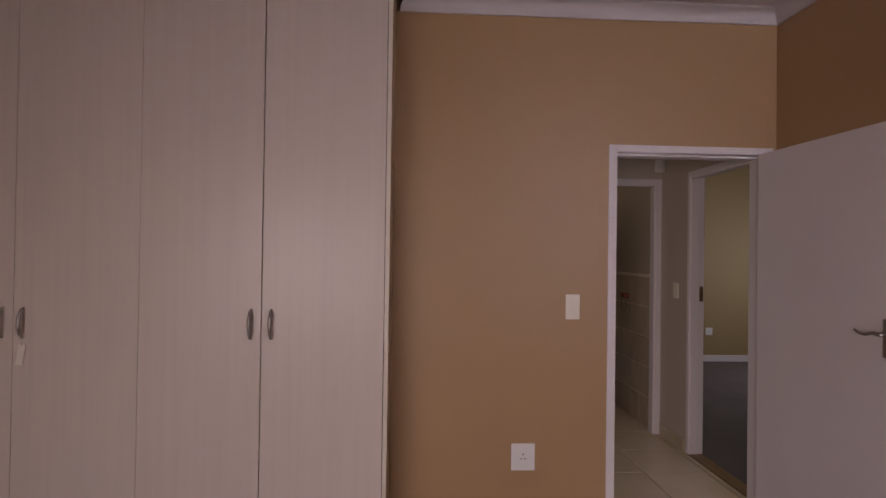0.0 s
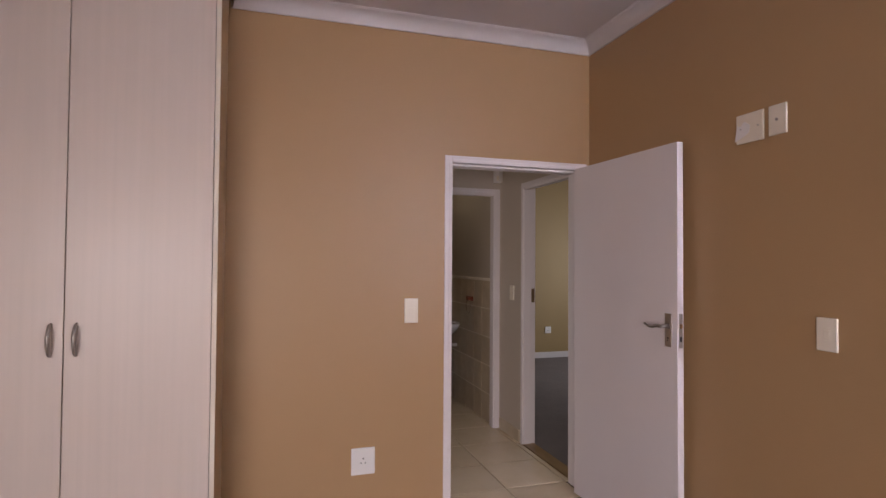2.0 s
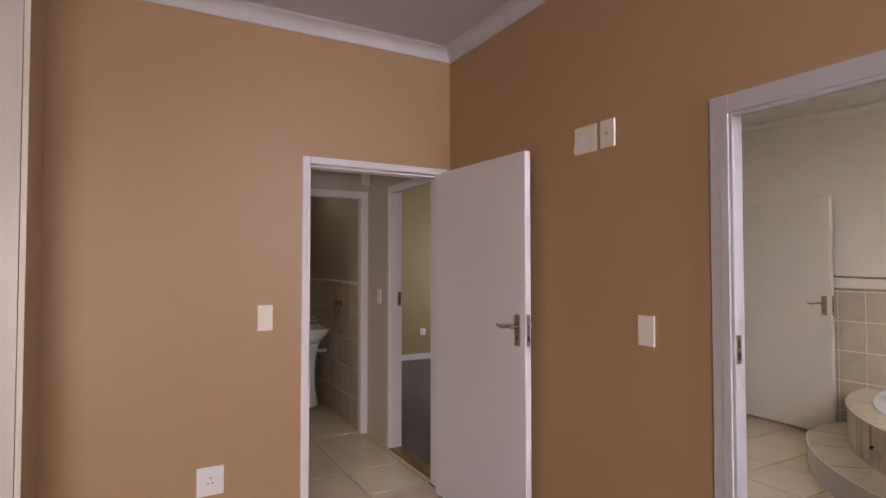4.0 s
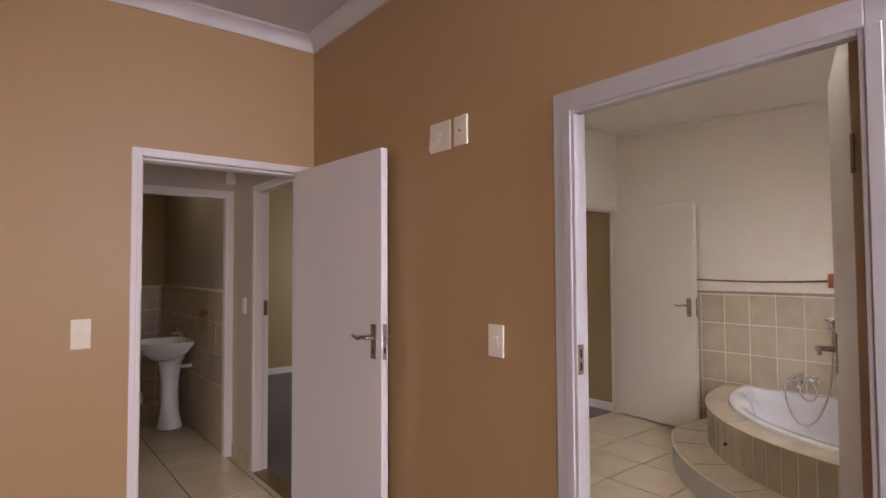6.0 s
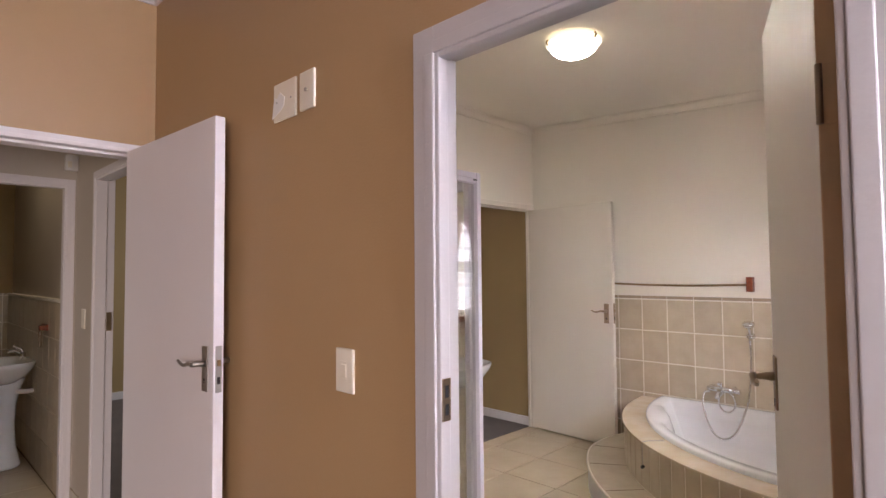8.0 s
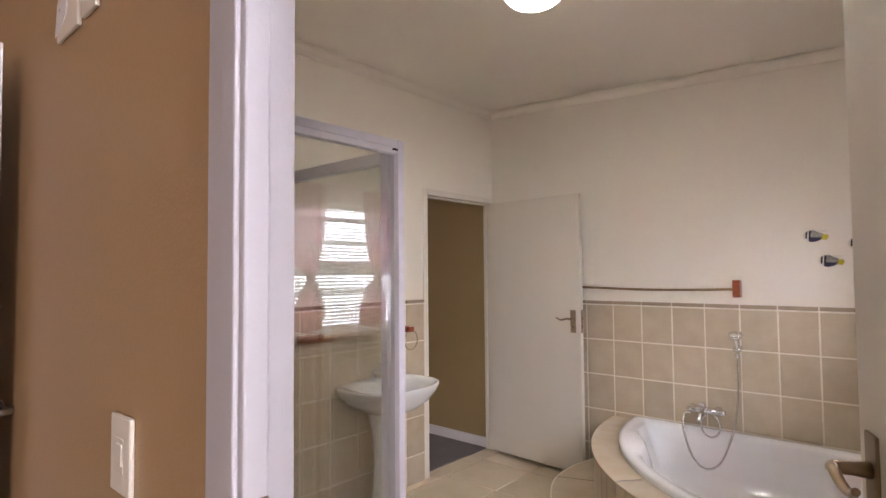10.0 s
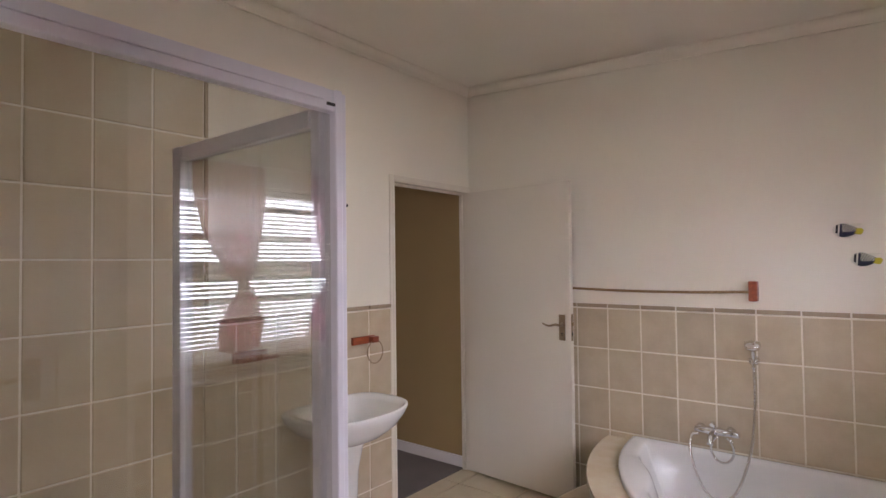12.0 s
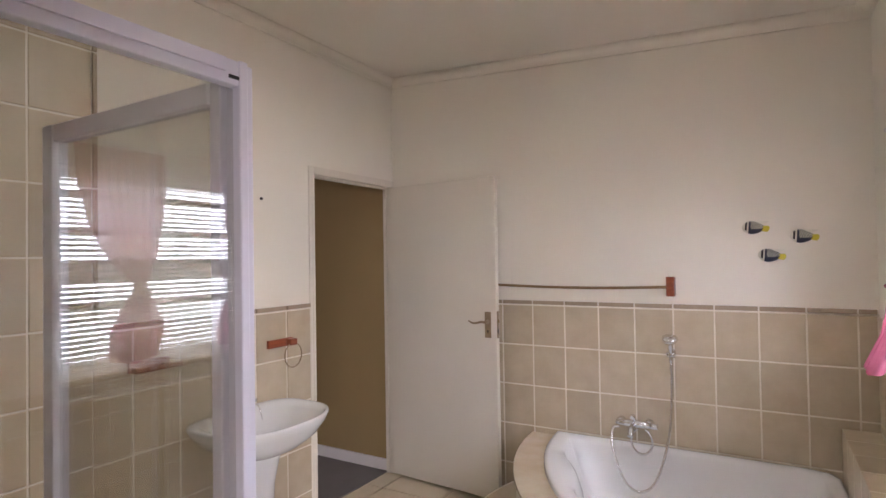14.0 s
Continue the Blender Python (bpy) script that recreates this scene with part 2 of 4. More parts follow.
def finish(name, bm, material, parent=None):
    me = bpy.data.meshes.new(name)
    bmesh.ops.recalc_face_normals(bm, faces=bm.faces)
    bm.to_mesh(me)
    bm.free()
    for m in material if isinstance(material, (list, tuple)) else [material]:
        me.materials.append(m)
    ob = new(name, me)
    if parent is not None:
        ob.parent = parent
    return ob


def part(name, bm, material, parent, label=""):
    ob = finish(name, bm, material, parent)
    if label:
        ob["label"] = label
    return ob


def thing(name, label, category, at=None, group="", kind=""):
    ob = new(name)
    ob.empty_display_size = 0.1
    if at is not None:
        ob.matrix_world = at
    return tagged(ob, label, category, group, kind)


def solid(name, bm, material, label, category, kind="", group=""):
    return tagged(finish(name, bm, material), label, category, group, kind)


def paint(ob, pick):
    """Gives each face the material whose index pick(centre, normal) names."""
    for p in ob.data.polygons:
        p.material_index = pick(p.center, p.normal)


def shade(ob, angle=40):
    for p in ob.data.polygons:
        p.use_smooth = True
    ob.data.set_sharp_from_angle(angle=radians(angle))
    return ob


def wall_run(axis, a0, a1, t0, t1, z1, openings=()):
    """A wall along axis from a0 to a1, thick from t0 to t1, with openings (from, to, bottom, top)."""
    bm = bmesh.new()

    def put(s, e, lo, hi):
        if e - s > 1e-4 and hi - lo > 1e-4:
            bx(bm, *((s, e, t0, t1) if axis == "x" else (t0, t1, s, e)), lo, hi)
    at = a0
    for s, e, lo, hi in sorted(openings):
        put(at, s, 0, z1)
        put(s, e, 0, lo)
        put(s, e, hi, z1)
        at = e
    put(at, a1, 0, z1)
    return bm


# ---- the plan, in metres ----
YA, XB, XB2, XH, YC, XD, YS = 3.293, 2.815, 2.870, 2.775, 3.441, 6.200, 0.700
CEIL_BED, CEIL_BATH = 2.852, 2.800
FALL = 0.05             # the bathroom ceiling falls towards the window wall
HEAD = 2.03
DA = (1.885, 2.750)      # bedroom door opening along x
DB = (0.552, 1.345)      # bathroom door opening along y
DH = (3.440, 4.175)      # hall door opening along y
DC = (5.398, 6.180)      # far bathroom door opening along x
DE = (1.900, 2.722)      # hall end door opening along x
YE = 4.64                # hall end wall
WALL_T = 0.06            # bathroom wall towards the carpeted room
TILE_W, TILE_H = 0.2015, 0.2475
DADO = 1.222

def tilt(ob):
    """Lets a part of the bathroom ceiling follow its fall towards the window wall."""
    for v in ob.data.vertices:
        v.co.z += FALL * (v.co.y - YC)


# ---- structure ----
w = solid("wall_east", wall_run("y", -2.4, YA + 0.06, XB, XB2, 2.86, [(DB[0] - 0.02, DB[1] + 0.02, 0, 2.03)]), [M_TAN, M_CREAM], "long partition wall, tan paint on the bedroom side", "wall", "structure")
paint(w, lambda c, n: 1 if n.x > 0.5 else 0)
w = solid("wall_hall_east", wall_run("y", YA + 0.06, 7.8, XH, XB2, 2.86, [(DH[0] - 0.02, DH[1] + 0.02, 0, HEAD + 0.02)]), [M_HALL, M_OLIVE], "hall wall with a doorway to the carpeted room", "wall", "structure")
paint(w, lambda c, n: 1 if n.x > 0.5 else 0)
WALL_B = w
w = solid("wall_north", wall_run("x", -1.75, XB, YA, YA + 0.12, 2.86, [(DA[0] - 0.02, DA[1] + 0.02, 0, HEAD + 0.02)]), [M_TAN, M_HALL], "tan painted bedroom wall with a doorway", "wall", "structure")
paint(w, lambda c, n: 1 if n.y > 0.5 else 0)
solid("wall_west", wall_run("y", -2.4, YA + 0.12, -1.87, -1.75, 2.86), M_TAN, "tan painted bedroom side wall", "wall", "structure")
solid("wall_south", wall_run("x", -1.75, XB, -2.52, -2.40, 2.86, [(-1.68, 0.38, 0.70, 1.92)]), M_TAN, "tan painted bedroom window wall", "wall", "structure")
w = solid("wall_bath_north", wall_run("x", XB2, XD, YC, YC + WALL_T, 2.86, [(DC[0] - 0.02, DC[1] + 0.02, 0, HEAD + 0.02)]), [M_CREAM, M_OLIVE], "cream painted bathroom wall with a doorway", "wall", "structure")
paint(w, lambda c, n: 1 if n.y > 0.5 else 0)
WALL_C = w
w = solid("wall_bath_east", wall_run("y", 0.1, 7.8, XD, XD + 0.12, 2.86), [M_CREAM, M_OLIVE], "cream painted bathroom end wall above tiles", "wall", "structure")
bm = bmesh.new()
bm.from_mesh(w.data)
bmesh.ops.bisect_plane(bm, geom=list(bm.verts) + list(bm.edges) + list(bm.faces), plane_co=(0, YC + 0.03, 0), plane_no=(0, 1, 0))
bm.to_mesh(w.data)
bm.free()
paint(w, lambda c, n: 0 if c.y < YC + 0.03 else 1)
WALL_D = w
WIN = (3.93, 5.60, 1.125, 1.87)
WALL_S = solid("wall_bath_south", wall_run("x", 3.75, XD, YS - 0.14, YS, 2.86, [WIN]), M_CREAM, "cream painted bathroom window wall", "wall", "structure")
solid("wall_bath_nook", wall_run("x", XB2, 3.75, 0.30, 0.42, 2.86), M_CREAM, "cream painted wall behind the bathroom door", "wall", "structure")
solid("wall_bath_return", box(3.75, 3.87, 0.30, YS - 0.14, 0, 2.86), M_CREAM, "cream painted short return wall", "wall", "structure")
w = solid("wall_hall_end", wall_run("x", 0.8, XB, YE, YE + 0.10, 2.86, [(DE[0] - 0.02, DE[1] + 0.02, 0, HEAD + 0.02)]), [M_HALL, M_OLIVE], "pale hall end wall with a doorway", "wall", "structure")
paint(w, lambda c, n: 1 if n.y > 0.5 else 0)
# The out-of-view opening is added to hold the hall's fill lamp.
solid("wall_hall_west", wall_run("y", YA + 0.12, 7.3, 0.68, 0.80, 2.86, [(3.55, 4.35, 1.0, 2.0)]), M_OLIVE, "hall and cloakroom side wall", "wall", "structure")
CLOAK_N = solid("wall_cloakroom_north", wall_run("x", 0.8, XB, 7.08, 7.20, 2.86), M_OLIVE, "dark olive cloakroom end wall", "wall", "structure")
solid("wall_room_north", wall_run("x", XB2, XD, 7.68, 7.80, 2.86), M_OLIVE, "tan painted far room wall", "wall", "structure")

solid("floor_bedroom", box(-1.87, XB, -2.52, YA - 0.10, -0.15, 0.0), M_BEDFLOOR, "brown carpeted bedroom floor", "floor", "structure")
solid("floor_carpet", box(XB2 - 0.02, XD + 0.1, YC + 0.075, 7.8, -0.15, 0.004), M_CARPET, "grey carpeted floor of the next room", "floor", "structure")
FLOOR_HALL = solid("floor_hall", box(0.68, XB + 0.06, YA - 0.10, 7.2, -0.15, -0.006), M_FGROUT, "cream tiled hall floor with dark joints", "floor", "structure")
FLOOR_BATH = solid("floor_bathroom", box(XB, XD + 0.1, 0.3, YC + 0.075, -0.15, -0.006), M_FGROUT, "cream tiled bathroom floor with dark joints", "floor", "structure")
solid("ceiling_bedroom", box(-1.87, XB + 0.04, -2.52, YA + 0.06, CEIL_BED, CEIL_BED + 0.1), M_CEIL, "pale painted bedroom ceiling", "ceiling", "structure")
solid("ceiling_bathroom", box(XB + 0.04, XD + 0.12, 0.2, YC + 0.06, CEIL_BATH, CEIL_BATH + 0.207), mat("bath_ceiling_paint", (0.85, 0.80, 0.72), 0.7, vary=0.04, scale=(1, 1, 1), fine=120, bump=0.05), "cream painted bathroom ceiling", "ceiling", "structure")
tilt(bpy.data.objects["ceiling_bathroom"])
solid("ceiling_hall", box(0.68, XB + 0.04, YA + 0.06, 7.2, 2.76, 2.95), M_CEIL, "pale painted hall ceiling", "ceiling", "structure")
solid("ceiling_room", box(XB + 0.04, XD + 0.12, YC + 0.06, 7.8, 2.76, 2.95), M_CEIL, "pale painted ceiling of the next room", "ceiling", "structure")


def cornice(name, p, q, inward, zc, size, material, label):
    """A cove cornice along the wall from p to q, with its stepped profile towards inward."""
    p, q, inward = Vector((*p, 0)), Vector((*q, 0)), Vector((*inward, 0))
    prof = [(0.0, -size), (0.012, -size), (0.014, -size * 0.88)]
    prof += [(0.014 + (size * 0.78) * (1 - math.cos(a)), -size * 0.88 + size * 0.76 * math.sin(a)) for a in (i * math.pi / 14 for i in range(1, 8))]
    prof += [(size * 0.95, -size * 0.12), (size * 0.95, -size * 0.07), (size * 1.08, -size * 0.07), (size * 1.08, 0.0), (0.0, 0.0)]
    along = (q - p).normalized()
    bm = bmesh.new()
    ends = []
    for base, sign in ((p, 1), (q, -1)):
        ends.append([bm.verts.new(base + inward * d + along * sign * d + Vector((0, 0, zc + h))) for d, h in prof])
    k = len(prof)
    for i in range(k):
        bm.faces.new((ends[0][i], ends[0][(i + 1) % k], ends[1][(i + 1) % k], ends[1][i]))
    ob = solid(name, bm, material, label, "cornice", "structure")
    return shade(ob, 35)


B_X0 = -1.75
for nm, p, q, i in (("trim_cornice_north", (0.64, YA), (XB, YA), (0, -1)), ("trim_cornice_east", (XB, YA), (XB, -2.4), (-1, 0)), ("trim_cornice_south", (XB, -2.4), (B_X0, -2.4), (0, 1)), ("trim_cornice_west", (B_X0, -2.4), (B_X0, 2.88), (1, 0))):
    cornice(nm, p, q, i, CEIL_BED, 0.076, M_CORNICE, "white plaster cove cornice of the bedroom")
for nm, p, q, i in (("trim_cornice_bath_north", (XB2, YC), (XD, YC), (0, -1)), ("trim_cornice_bath_east", (XD, YC), (XD, YS), (-1, 0)), ("trim_cornice_bath_south", (XD, YS), (3.75, YS), (0, 1))):
    tilt(cornice(nm, p, q, i, CEIL_BATH, 0.055, M_CREAM, "cream painted cove cornice of the bathroom"))
for nm, a in (("baseboard_room_east", (XD - 0.016, XD, YC + WALL_T, 7.68, 0.004, 0.085)), ("baseboard_room_north", (XB2, XD, 7.66, 7.68, 0.004, 0.09))):
    solid(nm, box(*a, bev=0.003), M_WHITE, "white painted wooden skirting board", "skirting", "structure")
solid("baseboard_hall", box(XH - 0.010, XH, DH[1] + 0.06, YE, -0.004, 0.095, bev=0.002), M_TILE, "beige tile skirting of the hall", "skirting", "structure")

# ---- doors ----


def steel_frame(parent, axis, a0, a1, t0, t1, head, face=0.045, proud=0.006, rebate_side=1, material=M_WHITE, head_face=None):
    """A pressed steel door frame round an opening along axis; its profile steps at the door stop."""
    def mk(pieces):
        bm = bmesh.new()
        for s, e, lo, hi, u0, u1 in pieces:
            bx(bm, *((s, e, u0, u1) if axis == "x" else (u0, u1, s, e)), lo, hi, bev=0.003)
        return bm
    stop = 0.014
    hf = head_face or face
    u0, u1 = t0 - proud, t1 + proud
    r0, r1 = (u0, u1 - 0.042) if rebate_side > 0 else (u0 + 0.042, u1)
    for nm, s, e, q in (("jamb", a0 - face, a0, 1), ("jamb", a1, a1 + face, -1)):
        inner = (a0, a0 + stop) if q > 0 else (a1 - stop, a1)
        bead = (a0 - face * 0.45, a0 + 0.001) if q > 0 else (a1 - 0.001, a1 + face * 0.45)
        part(nm, mk([(s, e, 0, head + hf, u0, u1), (*inner, 0, head, r0 + 0.004, r1), (*bead, 0, head + 0.002, u0 - 0.002, u1 + 0.002)]), material, parent)
    part("head", mk([(a0, a1, head, head + hf, u0, u1), (a0 + stop, a1 - stop, head - stop, head, r0 + 0.004, r1), (a0, a1, head - 0.001, head + hf * 0.45, u0 - 0.002, u1 + 0.002)]), material, parent)


def leaf(parent, hinge, end, length, thick, left, metal, z0=0.008, z1=2.025, handle_z=1.13, sides=(1, -1), skin=None, plate=(0.10, 0.062)):
    """A flush door leaf from its hinge line towards end; its thickness goes to the left or right of that line."""
    d = math.atan2(end[1] - hinge[1], end[0] - hinge[0])
    bm = bmesh.new()
    y0, y1 = (0, thick) if left else (-thick, 0)
    bx(bm, 0, length, y0, y1, z0, z1, bev=0.0025)
    lf = part("leaf", bm, skin or M_WHITE, parent, "white painted flush door leaf, open")
    lf.matrix_world = pose(hinge[0], hinge[1], 0, 0, 0, math.degrees(d))
    for s in sides:
        holder = part("escutcheon", box(length - 0.08, length - 0.036, (y1 if s > 0 else y0 - 0.005), (y1 + 0.005 if s > 0 else y0), handle_z - plate[0], handle_z + plate[1], bev=0.0015), metal, lf, "worn metal lock plate")
        f = y1 + 0.005 if s > 0 else y0 - 0.005
        x = length - 0.058
        bm = tubes(([(x, f, handle_z), (x, f + s * 0.02, handle_z), (x, f + s * 0.045, handle_z)], [0.012, 0.009, 0.009]))
        path = smooth_path([(x, f + s * 0.045, handle_z), (x - 0.02, f + s * 0.048, handle_z + 0.003), (x - 0.055, f + s * 0.047, handle_z - 0.006), (x - 0.085, f + s * 0.045, handle_z - 0.006), (x - 0.112, f + s * 0.047, handle_z + 0.006)], 5)
        tube(bm, path, [0.0085 - 0.0035 * i / (len(path) - 1) for i in range(len(path))], 10)
        part("door_handle", bm, metal, lf, "curved metal lever handle")
        part("keyhole", tubes(([(x, f - s * 0.002, handle_z - 0.058), (x, f + s * 0.0012, handle_z - 0.058)], 0.0055), ([(x, f - s * 0.002, handle_z - 0.068), (x, f + s * 0.0012, handle_z - 0.068)], 0.0032)), M_BLACK, lf)
    ym = (y0 + y1) / 2
    part("lock_faceplate", box(length - 0.001, length + 0.0025, ym - 0.011, ym + 0.011, handle_z - 0.10, handle_z + 0.065, bev=0.001), metal, lf, "worn metal lock faceplate")
    part("latch_bolt", box(length, length + 0.009, ym - 0.006, ym + 0.006, handle_z - 0.006, handle_z + 0.016, bev=0.002), M_BRASS, lf)
    part("lock_bolt", box(length, length + 0.004, ym - 0.0055, ym + 0.0055, handle_z - 0.070, handle_z - 0.045, bev=0.001), M_BLACK, lf)
    return lf


def strike(parent, a):
    part("strike_plate", box(*a, bev=0.001), M_BRONZE, parent, "worn dark strike plate")


d1 = thing("door_1", "open white flush door in a white steel frame beside the tan wall", "door", kind="structure")
steel_frame(d1, "x", DA[0], DA[1], YA, YA + 0.12, HEAD, rebate_side=-1, head_face=0.040)
leaf(d1, (2.720, 3.255), (2.766, 2.382), 0.868, 0.038, False, M_STEEL)
strike(d1, (DA[0] - 0.001, DA[0] + 0.0025, YA + 0.008, YA + 0.030, 1.03, 1.20))
d2 = thing("door_2", "open white bathroom door in a moulded white frame", "door", kind="structure")
steel_frame(d2, "y", DB[0], DB[1], XB, XB2, 1.972, face=0.070, proud=0.012, head_face=0.066, material=M_GREYWHITE)
lf = leaf(d2, (2.885, 0.564), (3.508, 0.784), 0.661, 0.038, True, M_BRONZE, handle_z=1.188, z1=2.06, skin=[M_IVORY, M_RAWWOOD], plate=(0.078, 0.05))
paint(lf, lambda c, n: 1 if n.x < -0.9 else 0)
for z in (0.25, 1.71):
    part("hinge", box(-0.0025, 0.0005, 0.004, 0.034, z - 0.045, z + 0.045, bev=0.0008), M_RAWWOOD, lf, "painted-over steel hinge")
    part("hinge_pin", tubes(([(-0.004, 0.036, z - 0.045), (-0.004, 0.036, z + 0.045)], 0.005), n=8), M_BRONZE, lf)
strike(d2, (XB - 0.004, XB + 0.024, DB[1] - 0.0165, DB[1] - 0.013, 1.106, 1.204))
part("strike_slot", box(XB + 0.004, XB + 0.015, DB[1] - 0.0172, DB[1] - 0.0150, 1.160, 1.188), M_BLACK, d2)
part("strike_slot", box(XB + 0.004, XB + 0.015, DB[1] - 0.0172, DB[1] - 0.0150, 1.120, 1.145), M_BLACK, d2)
d3 = thing("door_3", "open white door from the bathroom to the carpeted room", "door", kind="structure")
steel_frame(d3, "x", DC[0], DC[1], YC, YC + WALL_T, HEAD, rebate_side=-1, material=M_IVORY)
leaf(d3, (6.140, 3.42), (6.080, 2.60), 0.835, 0.038, True, M_BRONZE, z0=0.022, handle_z=1.12, skin=M_IVORY)
strike(d3, (DC[0] - 0.001, DC[0] + 0.0025, YC + 0.008, YC + 0.030, 1.03, 1.20))
d4 = thing("door_4", "white steel door frame between the hall and the carpeted room", "door frame", kind="structure")
steel_frame(d4, "y", DH[0], DH[1], XH, XB2, HEAD, face=0.040)
strike(d4, (XH + 0.062, XH + 0.088, DH[1] - 0.0165, DH[1] - 0.013, 1.12, 1.23))
d5 = thing("door_5", "white steel door frame of the dim cloakroom", "door frame", kind="structure")
steel_frame(d5, "x", DE[0], DE[1], YE, YE + 0.10, HEAD)
solid("threshold_strip", box(XH - 0.005, XB2, DH[0] + 0.002, DH[1] - 0.002, -0.003, 0.008, bev=0.003), M_BRASS, "narrow metal carpet strip in the doorway", "threshold", "structure")

# ---- bedroom things ----
WF, WX1 = 2.90, 0.632
ward = thing("built_in_wardrobe", "floor-to-ceiling pale woodgrain wardrobe with tall doors", "wardrobe")
# Solid carcass, coloured near-black to paint shade into the door joints.
part("carcass", box(-1.745, WX1 - 0.02, WF + 0.022, YA - 0.002, 0.0, CEIL_BED - 0.002), M_GAPSHADE, ward)
part("side_panel", box(WX1 - 0.019, WX1, WF + 0.004, YA - 0.002, 0.0, CEIL_BED - 0.002), M_TAN, ward, "tan painted side")
part("edge_strip", box(WX1 - 0.0195, WX1 + 0.001, WF - 0.002, WF + 0.004, 0.0, CEIL_BED - 0.003, bev=0.001), M_EDGE, ward, "pale edging strip")
part("kick_board", box(-1.745, WX1 - 0.02, WF + 0.03, WF + 0.046, 0.0, 0.08), M_WOOD, ward)
gaps = [0.0016, 0.0024, 0.0009, 0.0012, 0.0016]
joints = [WX1 - 0.021, 0.033, -0.532, -1.094, -1.66]
for i in range(4):
    x1, x0 = joints[i] - gaps[i], joints[i + 1] + gaps[i + 1]
    dr = part("wardrobe_door", box(x0, x1, WF, WF + 0.018, 0.085, CEIL_BED - 0.02, bev=0.0012), M_WOOD, ward, "tall pale woodgrain door")
    hx = x0 + 0.045 if i % 2 == 0 else x1 - 0.045
    bm = tubes((smooth_path([(hx, WF, 1.165), (hx, WF - 0.018, 1.155), (hx, WF - 0.030, 1.125), (hx, WF - 0.033, 1.095), (hx, WF - 0.030, 1.065), (hx, WF - 0.018, 1.035), (hx, WF, 1.025)], 4), [0.0035 + 0.006 * math.sin(math.pi * k / 24) for k in range(25)]))
    part("bow_handle", bm, M_STEEL, dr, "satin metal bow handle")
part("filler_panel", box(-1.745, joints[4] - 0.002, WF, WF + 0.018, 0.0, CEIL_BED - 0.003), M_WOOD, ward)
tag = thing("key_tag", "pale paper tag on a string hanging from a wardrobe handle", "tag")
tx = -1.094 + 0.0016 + 0.045
part("string", tubes(([(tx, WF - 0.030, 1.06), (tx + 0.004, WF - 0.026, 1.03), (tx + 0.002, WF - 0.012, 0.99)], 0.0012), n=6), M_PLATE, tag)
bm = bmesh.new()
prism(bm, [(-0.014, -0.001), (0.014, -0.001), (0.014, 0.001), (-0.014, 0.001)], -0.10, 0.0)
pt = part("paper", bm, M_PLATE, tag, "creased pale paper")
pt.matrix_world = pose(tx + 0.004, WF - 0.010, 1.0, 3, 9, 12)


def wall_plate(name, w, h, material, label, category, m, kind):
    """A moulded plate in its own x-z plane, its face towards -y, hung at the pose m."""
    t = thing(name, label, category, at=m)
    part("cover", box(-w / 2, w / 2, -0.009, 0, -h / 2, h / 2, bev=0.003), material, t)
    if kind == "switch":
        part("rim", box(-0.016, 0.016, -0.0094, -0.008, -0.026, 0.026, bev=0.0006), material, t)
        r = part("rocker", box(-0.011, 0.011, -0.006, 0.0, -0.018, 0.018, bev=0.002), M_PLATE, t, "small rocker")
        r.matrix_local = pose(0, -0.0047, 0, 1.0, 0, 0)
    if kind == "blank":
        for sx in (-1, 1):
            part("screw", tubes(([(sx * w * 0.32, -0.008, 0), (sx * w * 0.32, -0.011, 0)], 0.0035)), M_STEEL, t)
    if kind == "blank":
        bm = bmesh.new()
        prism(bm, [(-0.075, -0.05), (-0.03, -0.035), (0.0, -0.02), (0.005, 0.01), (-0.025, 0.03), (-0.045, 0.012), (-0.062, 0.02)], 0, 0.0015)
        part("torn_tape", bm, M_PLATEW, t, "torn scrap of white tape").matrix_local = pose(0, -0.0092, 0, 90, 0, 0)
    if kind == "aerial":
        part("jack", tubes(([(0, -0.008, 0), (0, -0.014, 0)], 0.006), n=14), M_STEEL, t, "small metal aerial jack")
    if kind == "socket":
        part("inset", box(-w * 0.40, w * 0.40, -0.0105, -0.008, -h * 0.40, h * 0.40, bev=0.002), material, t)
        for px, pz, pr in ((0, 0.016, 0.0045), (-0.011, -0.009, 0.0036), (0.011, -0.009, 0.0036)):
            part("pin_hole", tubes(([(px, -0.0095, pz), (px, -0.0112, pz)], pr), n=12), M_BLACK, t)
        part("rocker", box(-0.008, 0.008, -0.0135, -0.010, 0.026, 0.036, bev=0.001), material, t)
    return t


ON_A = lambda x, z: pose(x, YA - 0.0005, z)
ON_B = lambda y, z: pose(XB - 0.0005, y, z, 0, 0, -90)
wall_plate("light_switch", 0.080, 0.140, M_PLATE, "ivory light switch plate on the tan wall", "light switch", ON_A(1.640, 1.154), "switch")
wall_plate("power_socket", 0.132, 0.148, M_PLATEW, "white three-pin power socket low on the wall", "power socket", ON_A(1.370, 0.320), "socket")
wall_plate("light_switch", 0.080, 0.122, M_PLATE, "ivory light switch plate beside the bathroom door", "light switch", ON_B(1.708, 1.180), "switch")
wall_plate("blank_plate", 0.138, 0.126, M_PLATE, "ivory blank cover plate with ragged paint edge", "cover plate", ON_B(2.040, 2.018), "blank")
wall_plate("aerial_socket", 0.082, 0.122, M_PLATE, "ivory television aerial plate high on the wall", "aerial socket", ON_B(1.905, 2.020), "aerial")
wall_plate("light_switch", 0.075, 0.120, M_PLATE, "ivory light switch in the hall", "light switch", pose(XH - 0.0005, 4.385, 1.185, 0, 0, -90), "switch")
